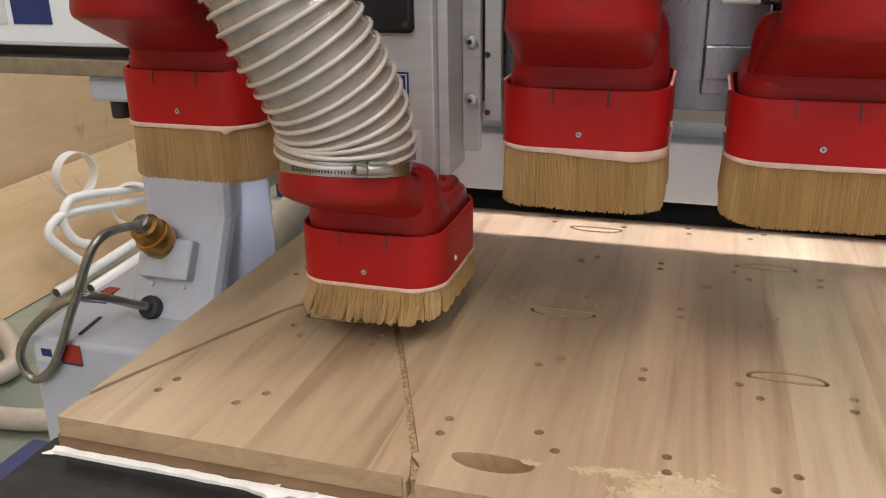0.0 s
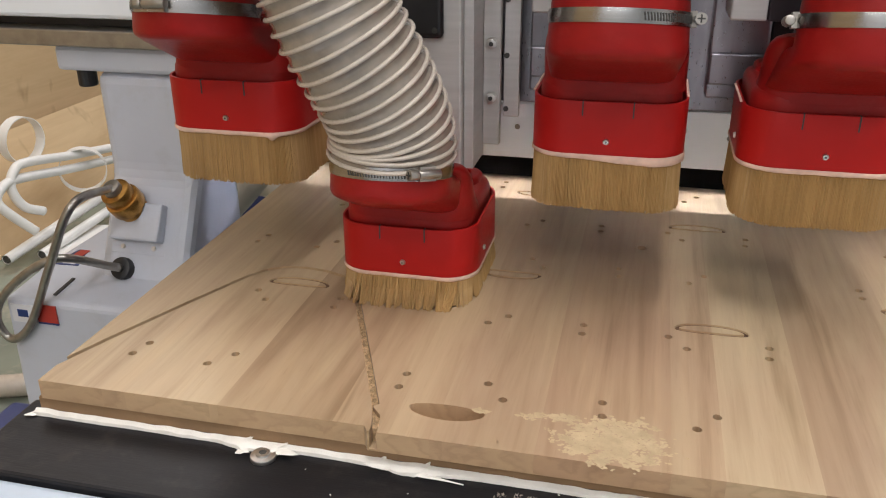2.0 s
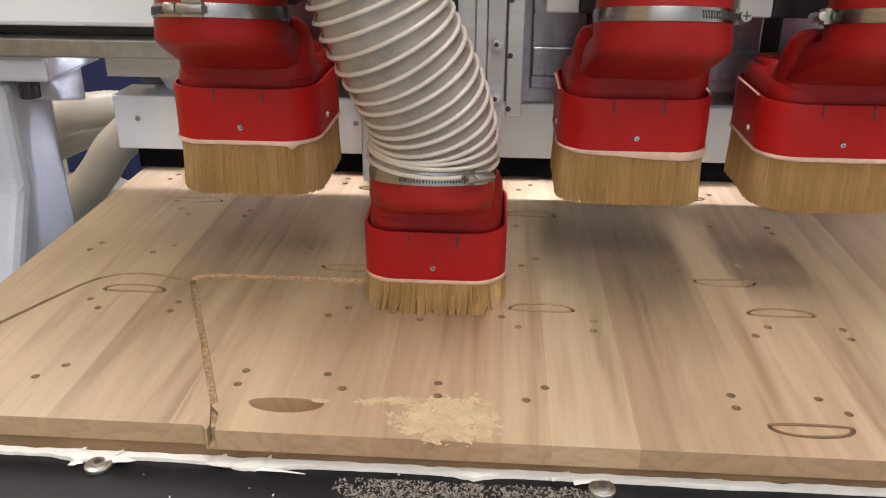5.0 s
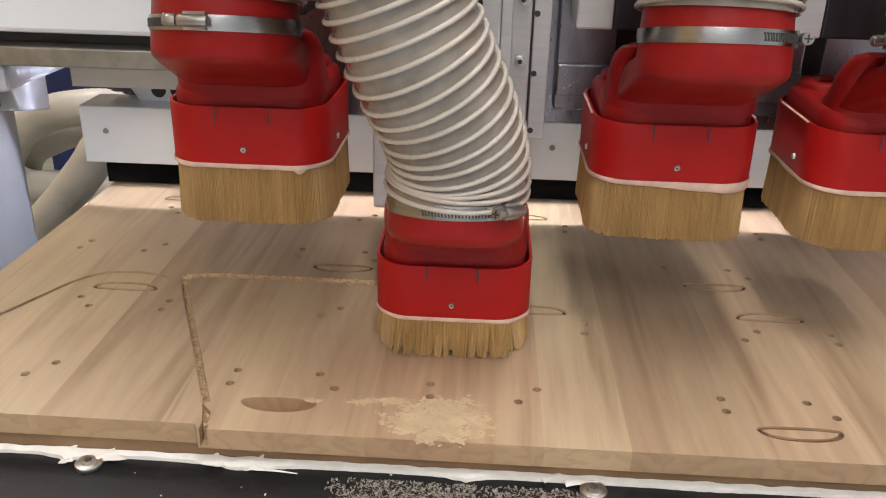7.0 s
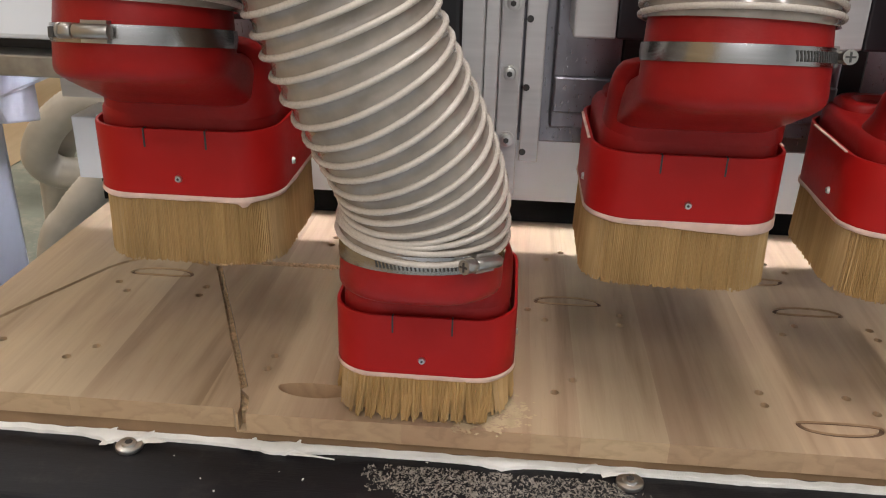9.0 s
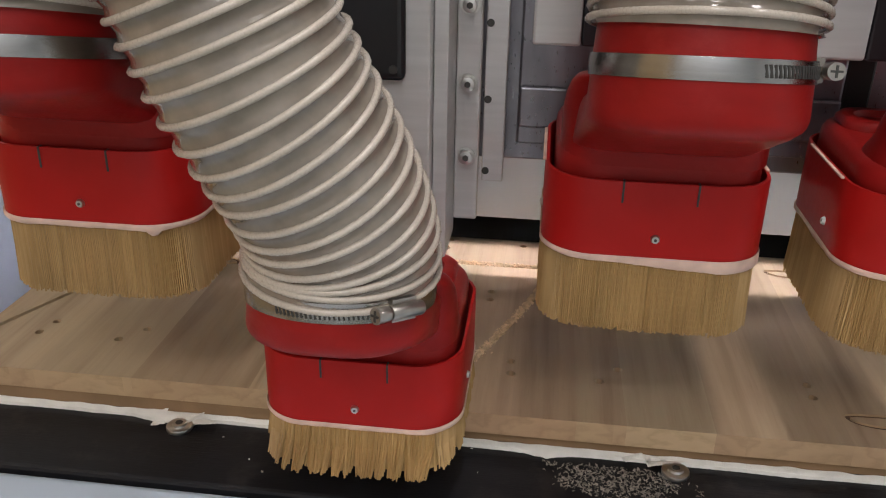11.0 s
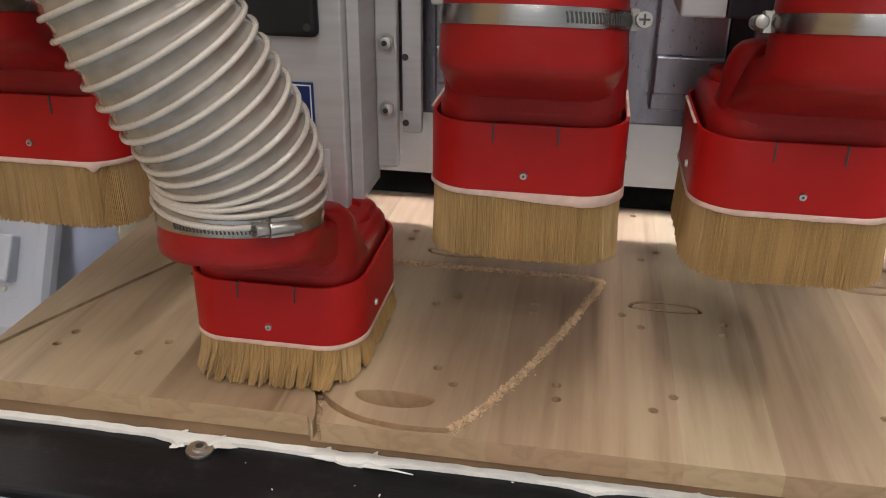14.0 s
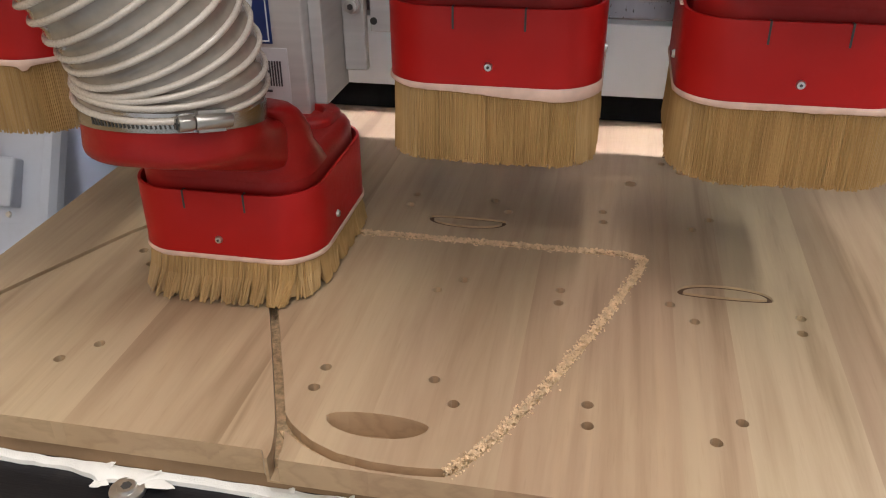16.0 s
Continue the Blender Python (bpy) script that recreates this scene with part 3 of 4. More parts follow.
def hood_mesh(tall, port):
    """A straight-sided body; over its front half a hose port juts forward on a flat underside, with a shoulder behind it."""
    bm = bmesh.new()
    n = 64
    cx, cy, cz, pr = port
    base = [rounded(W - 0.012, D - 0.012, 0.028, 0, D / 2, z, n) for z in (0.004, 0.055)]
    base += [rounded(W - 0.013, D - 0.013, 0.028, 0, D / 2, 0.060, n), rounded(W - 0.018, D - 0.018, 0.026, 0, D / 2, 0.0645, n), rounded(W - 0.030, D - 0.030, 0.022, 0, D / 2, 0.0665, n)]
    loft(bm, base, cap=(False, True))
    block = ((0.058, 0.0062, 0.080, 0.1283, 0.027), (0.080, 0.0062, 0.052, 0.1283, 0.024), (0.092, 0.0062, 0.044, 0.1275, 0.019), (0.100, 0.0045, 0.037, 0.1255, 0.016), (0.107, 0.001, 0.030, 0.1215, 0.014),
             (0.112, -0.003, 0.024, 0.1150, 0.012), (0.115, -0.006, 0.018, 0.1020, 0.010))  # height, front edge, rear edge, width, corner
    loft(bm, [rounded(w, y1 - y0, r, cx * 0.4, (y0 + y1) / 2, z, n) for z, y0, y1, w, r in block], cap=(False, True))
    wide = 2 * pr - 0.001
    sections = ((0.0665, 0.0090, 0.050, wide - 0.003, 0.020), (0.0695, -0.0010, 0.050, wide - 0.002, 0.022), (0.0860, -0.0390, 0.045, wide - 0.001, 0.030), (0.0970, -0.0640, 0.040, wide, 0.036), (0.1020, -0.0758, 0.036, wide, 0.041),
                (0.1042, -0.0815, 0.033, wide, 0.044), (0.1062, -0.0855, 0.030, wide, 0.047), (0.1085, -0.0882, 0.027, wide, 0.050), (0.1112, -0.0896, 0.024, wide, 0.053), (0.1140, -0.0900, 0.020, wide, 0.0545))
    rings = []
    for z, y0, y1, w, r in sections:
        k = max(0.0, min(1.0, (z - 0.070) / 0.040))
        rings.append([lean(p, cy) for p in rounded(w, y1 - y0, r, cx * k, (y0 + y1) / 2 + (cy + 0.036) * k, z, n)])
    top = cz + (0.029 if tall else 0.009)
    for z, grow in ((max(cz - 0.0090, 0.1148), 0.0004), (cz, 0.0), (top, -0.002)):
        rings.append([lean(p, cy) for p in rounded(2 * (pr - 0.0012 + grow), 2 * (pr - 0.0012 + grow), pr - 0.0013 + grow, cx, cy, z, n)])
    loft(bm, rings, cap=(False, True))
    # the low rear deck with its raised ridge round the spindle nose
    loft(bm, [rounded(w, d, 0.016, 0, 0.112, z, n) for w, d, z in ((0.112, 0.050, 0.062), (0.111, 0.049, 0.0695), (0.106, 0.045, 0.0725), (0.092, 0.032, 0.0725), (0.088, 0.028, 0.068))], cap=(False, True))
    return bm


def collar_mesh():
    n = 64
    o = [rounded(W, D, 0.034, 0, D / 2, z, n) for z in (0.0, 0.002, 0.0495)]
    i = [rounded(W - 0.005, D - 0.005, 0.0315, 0, D / 2, z, n) for z in (0.0505, 0.0, )]
    bm = bmesh.new()
    loft(bm, [*o, rounded(W - 0.001, D - 0.001, 0.0335, 0, D / 2, 0.0505, n), i[0], rounded(W - 0.006, D - 0.006, 0.031, 0, D / 2, 0.0, n), o[0]])
    return bm


def lean(p, cy=-0.037):
    """The hose port leans back a little above its shoulder."""
    x, y, z = p
    a = radians(-11) * min(1.0, max(0.0, (z - 0.106) / 0.011))
    z0 = 0.114
    return Vector((x, cy + (y - cy) * math.cos(a) - (z - z0) * math.sin(a), z0 + (y - cy) * math.sin(a) + (z - z0) * math.cos(a)))


def clamp_part(shoe, turn, port):
    bm = bmesh.new()
    c, r = Vector(port[:3]), port[3]
    n = 56
    rings = []
    for k in range(n):
        a = 2 * math.pi * k / n
        d = Vector((math.cos(a), math.sin(a), 0))
        rings.append([c + d * q + Vector((0, 0, z)) for q, z in ((r - 0.0014, -0.0057), (r, -0.0055), (r + 0.0006, 0), (r, 0.0055), (r - 0.0014, 0.0057))])
    rings.append(rings[0])
    loft(bm, rings, close=False)
    for v in bm.verts:
        v.co = lean(v.co, port[1])
    clamp = part("hose_clamp", bm, M_STEEL, shoe, "stainless worm-drive clamp band", smooth=60)
    for k in range(22):
        slot = bmesh.new()
        a = radians(turn - 18 - k * 2.6)
        box_m = Matrix.Translation(c) @ Matrix.Rotation(a, 4, "Z") @ Matrix.Translation((r + 0.0004, 0, 0)) @ Matrix.Rotation(radians(12), 4, "X")
        bmesh.ops.create_cube(slot, size=1, matrix=box_m @ Matrix.Diagonal((0.0009, 0.0010, 0.0062, 1)))
        for v in slot.verts:
            v.co = lean(v.co, port[1])
        part("slot", slot, M_STEELDARK, clamp)
    screw = bmesh.new()
    m = Matrix.Translation(c) @ Matrix.Rotation(radians(turn), 4, "Z") @ Matrix.Translation((r + 0.005, 0, 0.001))
    cyl(screw, m @ Matrix.Rotation(radians(90), 4, "X"), 0.0042, 0.022, 14, bevel=0.001)
    cyl(screw, m @ Matrix.Translation((0, -0.0155, 0)) @ Matrix.Rotation(radians(90), 4, "X"), 0.0048, 0.008, 6, bevel=0.001)
    cyl(screw, m @ Matrix.Translation((0, -0.0198, 0)) @ Matrix.Rotation(radians(90), 4, "X"), 0.0046, 0.0016, 16)
    box_m = m @ Matrix.Translation((-0.004, 0, 0)) @ Matrix.Diagonal((0.005, 0.016, 0.0125, 1))
    bmesh.ops.create_cube(screw, size=1, matrix=box_m)
    for v in screw.verts:
        v.co = lean(v.co, port[1])
    part("clamp_screw", screw, M_CONDUIT, clamp, smooth=40)
    cross = bmesh.new()
    for size in ((0.0012, 0.0010, 0.0062, 1), (0.0062, 0.0010, 0.0012, 1)):
        bmesh.ops.create_cube(cross, size=1, matrix=m @ Matrix.Translation((0, -0.0207, 0)) @ Matrix.Diagonal(size))
    for v in cross.verts:
        v.co = lean(v.co, port[1])
    part("cross_slot", cross, M_STEELDARK, clamp)


def smear(seed, x, y):
    """Where the glue line sags: a long wedge on the third shoe, one drip on the first."""
    front = max(0.0, min(1.0, (0.055 - y) / 0.03))
    if seed == 3:
        return front * 0.0042 * max(0.0, min(1.0, (x + 0.035) / 0.075))
    return front * 0.0045 * math.exp(-((x - 0.047) / 0.0032) ** 2) if seed == 1 else 0.0


def dust_shoe(pressed, turn, seed, label, port):
    s = thing("dust_shoe", label, "dust shoe", "dust shoes of the router")
    part("brush", brush_mesh(pressed, seed), M_FIBRE, s, "golden-brown fibre brush skirt")
    collar = part("collar", collar_mesh(), M_RED, s, "glossy red plastic collar", smooth=40)
    for x in (-0.0225, 0.0225):
        part("slit", box_bm(x - 0.0006, x + 0.0006, -0.0006, 0.004, 0.037, 0.0508), M_STEELDARK, collar)
    for side in {3: (-1, 1), 4: (-1,)}.get(seed, ()):
        bm = box_bm(side * W / 2 - 0.0019, side * W / 2 + 0.0004, 0.036, D - 0.040, 0.0499, 0.0512, bevel=0.0004)
        part("rim_edge", bm, M_TAPE, collar, "pale rim edge")
    n = 160
    seam = bmesh.new()
    rings = []
    for grow, z in ((0.0008, 0.0014), (0.0016, 0.0003), (0.0018, -0.0012), (0.0, -0.0022)):
        ring = rounded(W + grow, D + grow, 0.034, 0, D / 2, z, n)
        drop = 1.0 if z < 0 else 0.0
        rings.append([(x, y, q - drop * (0.0008 + 0.0014 * noise.noise(Vector((x * 25 + seed, y * 25, 1))) + 0.0007 * abs(noise.noise(Vector((x * 160 + seed, y * 160, 4)))) + smear(seed, x, y))) for x, y, q in ring])
    loft(seam, rings)
    part("glue_seam", seam, M_TAPE, s, "uneven pale glue line", smooth=60)
    part("hood", hood_mesh(not pressed, port), M_REDSHELL, s, "red moulded hood with round hose port", smooth=50)
    for x, y, rot in ((0.0, -0.0006, (90, 0, 0)), (W / 2 + 0.0006, 0.055, (90, 0, 90)), (-W / 2 - 0.0006, 0.055, (90, 0, -90))):
        bm = bmesh.new()
        cyl(bm, pose(x, y, 0.0140, *rot), 0.0033, 0.0026, 16, r2=0.0023)
        rivet = part("rivet", bm, M_SCREW, s, "small zinc screw", smooth=50)
        part("recess", cyl(bmesh.new(), pose(x * 1.012, y - 0.0012 if x == 0 else y, 0.0140, *rot), 0.0010, 0.0012, 6), M_STEELDARK, rivet)
    clamp_part(s, turn, port)
    return s


def hose(points, pitch, radius, foot, label, tight=0.36):
    """A clear corrugated hose: thin film sagging between the turns of a stiff spiral."""
    h = thing("dust_hose", label, "hose", "dust hoses of the router")
    path = spline(points, 40)
    fr = frames_along(path)
    run = [0.0]
    for a, b in zip(path, path[1:]):
        run.append(run[-1] + (b - a).length)
    length, n = run[-1], 40

    def at(s):
        i = min(max(int(np.searchsorted(run, s)) - 1, 0), len(path) - 2)
        t = (s - run[i]) / max(run[i + 1] - run[i], 1e-9)
        p, a, b = fr[i][0].lerp(fr[i + 1][0], t), fr[i][1].lerp(fr[i + 1][1], t).normalized(), fr[i][2].lerp(fr[i + 1][2], t).normalized()
        return p, a, b

    count = [0.0]
    grid = np.linspace(0, length, 600)
    for s0, s1 in zip(grid, grid[1:]):
        count.append(count[-1] + (s1 - s0) / (pitch * (1 - tight * math.exp(-(s0 / 0.05) ** 2))))
    film = bmesh.new()
    rings = []
    steps = int(count[-1] * 5)
    for k in range(steps + 1):
        run_s = float(np.interp(count[-1] * k / steps, count, grid))
        p, a, b = at(run_s)
        ring = []
        for j in range(n):
            ang = 2 * math.pi * j / n
            phase = count[-1] * k / steps - j / n
            q = radius + (foot - radius) * math.exp(-(run_s / 0.03) ** 2) - 0.0020 * (0.5 - 0.5 * math.cos(2 * math.pi * phase))
            ring.append(p + q * (math.cos(ang) * a + math.sin(ang) * b))
        rings.append(ring)
    loft(film, rings)
    part("film", film, M_FILM, h, "milky clear plastic film", smooth=180)
    turns = count[-1]
    spiral = []
    for k in range(int(turns * 36) + 1):
        s = float(np.interp(k / 36, count, grid))
        p, a, b = at(min(s, length))
        ang = 2 * math.pi * k / 36
        spiral.append(p + (radius + (foot - radius) * math.exp(-(s / 0.03) ** 2) + 0.0003) * (math.cos(ang) * a + math.sin(ang) * b))
    part("spiral_rib", tube(bmesh.new(), spiral, 0.0020, 8), M_RIB, h, "pale plastic spiral rib", smooth=180)
    return h


SHOES = [  # x, y and z of the collar's foot on the carriage, clamp turn, lowered, hose port's centre and radius
    (-0.181, 0.013, 1.012, -95, False, (0.0065, -0.043, 0.1235, 0.0558)), (0.0, 0.0, 0.880, -42, True, (0.0025, -0.0355, 0.1240, 0.0554)),
    (0.187, 0.029, 1.006, 4, False, (0.0050, -0.045, 0.1300, 0.0570)), (0.374, 0.030, 1.004, 176, False, (0.0115, -0.036, 0.1320, 0.0570))]
moving = []
for i, (sx, sy, sz, turn, pressed, port) in enumerate(SHOES):
    label = "red dust shoe lowered onto the board, with splayed brush" if pressed else "red dust shoe raised above the board, with straight brush"
    moving.append((dust_shoe(pressed, turn, i + 1, label, port), sx, sy, sz, pressed))
    hx, hy, hz, pr = port
    if pressed:
        pts = [lean((hx, hy, hz + 0.0095), hy), (0.0035, -0.0335, 0.157), (-0.001, -0.041, 0.182), (-0.012, -0.051, 0.212), (-0.031, -0.062, 0.255), (-0.055, -0.069, 0.320), (-0.083, -0.077, 0.390), (-0.113, -0.084, 0.470), (-0.155, -0.080, 0.60), (-0.185, -0.05, 0.76)]
        moving.append((hose(pts, 0.0122, 0.0526, pr + 0.0012, "milky corrugated dust hose bending away from the lowered shoe"), sx, sy, sz, True))
    else:
        hz += 0.0185
        pts = [lean((hx, hy, hz), hy), lean((hx + 0.001, hy, hz + 0.04), hy), (hx - 0.005, hy, hz + 0.1), (hx - 0.02, hy + 0.01, hz + 0.2), (hx - 0.04, hy + 0.03, hz + 0.4)]
        moving.append((hose(pts, 0.0095, 0.0580, pr + 0.002, "milky corrugated dust hose rising from a raised shoe"), sx, sy, sz, False))


# ---- spindle carriage ----
def spindle_unit(lowered):
    """A spindle housing with its side rail."""
    u = thing("spindle_unit", "brushed aluminium spindle housing with bolted side rail", "spindle", "spindles of the router")
    if lowered:
        part("housing", box_bm(-0.085, 0.033, 0.116, 0.178, 0, 0.40, bevel=0.002), M_ALU, u, "brushed aluminium box")
    else:
        part("housing", box_bm(-0.085, -0.052, 0.116, 0.178, 0, 0.40, bevel=0.002), M_ALU, u, "brushed aluminium box")
        part("housing_panel", box_bm(-0.0515, 0.033, 0.1162, 0.178, 0, 0.40, bevel=0.002), M_DARKPLATE, u, "dark steel panel")
    cap = part("fan_cover", box_bm(-0.080, 0.016, 0.108, 0.1155, 0.153, 0.33, bevel=0.005, seg=3), M_BLACK, u, "black plastic fan cover")
    part("cover_screw", cyl(bmesh.new(), pose(0.008, 0.1075, 0.161, 90), 0.003, 0.002, 14), M_STEELDARK, cap)
    if lowered:
        sign = part("sign", box_bm(-0.040, 0.008, 0.1145, 0.1158, 0.063, 0.116, bevel=0.0006), M_SIGNBLUE, u, "navy sign with white figure")
        rim = bmesh.new()
        for b in ((-0.038, 0.006, 0.1135, 0.1145, 0.065, 0.0658), (-0.038, 0.006, 0.1135, 0.1145, 0.1132, 0.114), (0.0052, 0.006, 0.1135, 0.1145, 0.0659, 0.1131), (-0.038, -0.0372, 0.1135, 0.1145, 0.0659, 0.1131)):
            box(rim, *b)
        part("sign_border", rim, M_WHITE, sign)
        curve = bpy.data.curves.new("figure", "FONT")
        curve.body, curve.size, curve.extrude, curve.align_x = "2", 0.052, 0.0004, "CENTER"
        txt = new("figure", curve)
        txt.matrix_world = pose(-0.013, 0.1137, 0.0715, 90)
        bpy.context.view_layer.update()
        me = bpy.data.meshes.new_from_object(txt.evaluated_get(bpy.context.evaluated_depsgraph_get()))
        bpy.data.objects.remove(txt)
        me.transform(pose(-0.013, 0.1137, 0.0715, 90))
        fig = new("figure", me)
        me.materials.clear()
        me.materials.append(M_WHITE)
        fig.parent = sign
        label = part("label", box_bm(-0.030, 0.019, 0.1148, 0.1158, 0.008, 0.060, bevel=0.0004), M_LABEL, u, "silver rating label with small print")
        ink = bmesh.new()
        for k in range(7):
            box(ink, -0.026, -0.004 + 0.012 * ((k * 7) % 3) / 3, 0.1142, 0.1148, 0.051 - k * 0.0052, 0.0528 - k * 0.0052)
        for k in range(5):
            box(ink, 0.003 + k * 0.0022, 0.0042 + k * 0.0022, 0.1142, 0.1148, 0.030, 0.050)
        part("print", ink, M_INK, label)
    part("side_plate", box_bm(0.0335, 0.044, 0.128, 0.186, 0.012, 0.40, bevel=0.001), M_ALU, u)
    rail = part("rail_plate", box_bm(0.0445, 0.0635, 0.176, 0.186, 0.026, 0.42, bevel=0.0015), M_ALU, u, "aluminium rail plate with socket screws")
    for k in range(6):
        z = 0.080 + k * 0.0585
        bm = bmesh.new()
        cyl(bm, pose(0.054, 0.1745, z, 90), 0.0072, 0.0016, 24)
        cyl(bm, pose(0.054, 0.172, z, 90), 0.0054, 0.005, 20, bevel=0.0007)
        screw = part("socket_screw", bm, M_SCREW, rail, smooth=40)
        part("hex_socket", cyl(bmesh.new(), pose(0.054, 0.1693, z, 90), 0.0026, 0.0008, 6), M_STEELDARK, screw)
    strip = part("guide_strip", box_bm(0.066, 0.083, 0.184, 0.194, 0.057, 0.44, bevel=0.001), M_ALU, u)
    for k in range(6):
        part("strip_hole", cyl(bmesh.new(), pose(0.069, 0.1836, 0.066 + k * 0.0585, 90), 0.0030, 0.0012, 12), M_STEELDARK, strip)
    return u


def backplate():
    u = thing("carriage_plate", "machined steel carriage plates behind the spindles", "carriage plate")
    part("back", box_bm(-0.28, 0.62, 0.222, 0.240, 1.005, 1.55, bevel=0.002), M_ALUPLATE, u)
    for x in (-0.181, 0.0, 0.187, 0.374):
        part("slide_plate", box_bm(x + 0.092, x + 0.150, 0.2, 0.2215, 1.025, 1.5, bevel=0.002), M_ALUPLATE, u)
        part("bearing_block", box_bm(x + 0.093, x + 0.149, 0.195, 0.1995, 1.04, 1.073, bevel=0.002), M_ALUPLATE, u)
        part("cable_guide", box_bm(x + 0.151, x + 0.172, 0.205, 0.2215, 0.99, 1.5, bevel=0.002), M_BLACK, u)
    return u


first = spindle_unit(True)
moving.append((first, 0.0, 0.0, 0.940, True))
second = spindle_unit(False)
for sx, sz in ((0.187, 1.118), (0.374, 1.116), (-0.181, 1.122)):
    unit = second if sx == 0.187 else copy_thing(second, pose(0, 0, 0))
    moving.append((unit, sx, 0.012, sz, False))
moving.append((backplate(), 0.0, 0.0, 0.0, False))


# ---- gantry ----
def prism(bm, profile, x0, x1, bevel=0.0):
    """A solid from a profile of (y, z) points drawn along x."""
    loft(bm, [[(x0, y, z) for y, z in profile], [(x1, y, z) for y, z in profile]], cap=(True, True))
    bmesh.ops.recalc_face_normals(bm, faces=bm.faces)
    if bevel:
        bmesh.ops.bevel(bm, geom=bm.edges[:], offset=bevel, segments=3, profile=0.5, affect="EDGES")
    return bm


def gantry():
    g = thing("gantry", "pale grey router gantry with column, beam and lower cover", "gantry")
    column = part("column", prism(bmesh.new(), [(0.285, 1.0), (0.285, 0.856), (0.165, 0.62), (0.165, 0.60), (0.41, 0.60), (0.41, 1.0)], -0.550, -0.412, 0.017), M_GREYPAINT, g, "pale grey cast column with sloped foot")
    base = part("base", prism(bmesh.new(), [(0.140, 0.715), (0.128, 0.30), (0.42, 0.30), (0.42, 0.725), (0.23, 0.725)], -0.645, -0.405, 0.008), M_GREYPAINT, g, "pale grey base box")
    part("base_skirt", box_bm(-0.64, -0.42, 0.12, 0.41, 0.002, 0.31), M_BLACK, g)
    part("flange", box_bm(-0.60, -0.345, 0.278, 0.43, 1.0, 1.034, bevel=0.006), M_GREYPAINT, g)
    for x in (-0.57, -0.385):
        part("stop_foot", cyl(bmesh.new(), pose(x, 0.30, 0.988), 0.013, 0.024, 20, bevel=0.002), M_BLACK, g, "black rubber stop")
    bracket = bmesh.new()
    prism(bracket, [(0.31, 0.9995), (0.40, 0.9995), (0.40, 0.95), (0.33, 0.965)], -0.4118, -0.362, 0.003)
    part("gusset", bracket, M_GREYPAINT, g)
    rib = bmesh.new()
    loft(rib, [[(x, y, z) for x, z in ((-0.305, 1.034), (-0.258, 0.9572), (0.9, 0.9572), (0.9, 1.034))] for y in (0.44, 0.452)], cap=(True, True))
    bmesh.ops.recalc_face_normals(rib, faces=rib.faces)
    rib = part("under_rib", rib, M_WHITE, g, "white ribbed casting under the beam")
    for x in (-0.230, -0.204):
        part("round_hole", cyl(bmesh.new(), pose(x, 0.4396, 0.972, 90), 0.010, 0.001, 20), M_STEELDARK, rib)
    part("rail_bar", box_bm(-1.1, 1.2, 0.262, 0.30, 1.036, 1.058, bevel=0.002), M_CONDUIT, g, "steel linear rail")
    # unseen lips added to bound the strip's light on the board and spare the cover
    channel = box_bm(-0.30, 1.0, 0.3440, 0.3452, 0.9960, 1.0350)
    box(channel, -0.30, 1.0, 0.3588, 0.3600, 0.9990, 1.0350)
    box(channel, -0.30, 1.0, 0.3453, 0.3587, 1.0320, 1.0350)
    channel = part("light_baffle", channel, M_ALU, g, "narrow unseen channel added to shape the light")
    part("light_strip", box_bm(-0.30, 1.0, 0.3512, 0.3530, 1.0290, 1.0315), M_LED, channel, "white light strip in its channel")
    part("rail_seat", box_bm(-1.1, 1.2, 0.30, 0.56, 1.036, 1.070), M_BLACK, g)
    part("beam", box_bm(-1.15, 1.25, 0.268, 0.56, 1.072, 1.30, bevel=0.006), M_WHITE, g, "white painted beam")
    cover = box_bm(-0.325, 1.0, 0.400, 0.4035, 0.880, 0.957, bevel=0.001)
    box(cover, -0.325, 1.0, 0.4036, 0.47, 0.9535, 0.957)
    box(cover, -0.325, -0.3215, 0.4036, 0.47, 0.880, 0.9534)
    part("lower_cover", cover, M_WHITE, g, "white sheet-metal cover")
    part("brush_seal", box_bm(-0.300, 1.0, 0.4050, 0.50, 0.8515, 0.950), M_CURTAIN, g, "black rubber curtain")
    for x in (-0.292, 0.02, 0.30, 0.62):
        part("cover_screw", cyl(bmesh.new(), pose(x, 0.399, 0.924, 90), 0.004, 0.003, 14, r2=0.003), M_CONDUIT, g)
    part("round_bar", cyl(bmesh.new(), pose(0.35, 0.46, 0.975, 0, 90), 0.012, 1.3, 20), M_STEEL, g, "bright round steel bar")
    part("beam_web", box_bm(-0.30, 1.0, 0.50, 0.54, 0.9, 1.036), M_ALUPLATE, g)
    # plug with conduit on the column's sloped foot
    u, w = Vector((0, 0.135, 0.232)).normalized(), Vector((0, -0.232, 0.135)).normalized()

    def on_slope(x, s, out):
        return Vector((x, 0.165, 0.62)) + u * s + w * out
    tilt = Matrix(((1, 0, 0), (0, u.y, w.y), (0, u.z, w.z))).to_4x4()

    def slab(bm, x0, x1, s0, s1, o0, o1, bevel):
        b = bmesh.new()
        box(b, x0, x1, s0, s1, o0, o1, bevel=bevel)
        bmesh.ops.transform(b, matrix=Matrix.Translation((0, 0.165, 0.62)) @ tilt, verts=b.verts)
        tmp = bpy.data.meshes.new("tmp")
        b.to_mesh(tmp)
        b.free()
        bm.from_mesh(tmp)
        bpy.data.meshes.remove(tmp)
        return bm
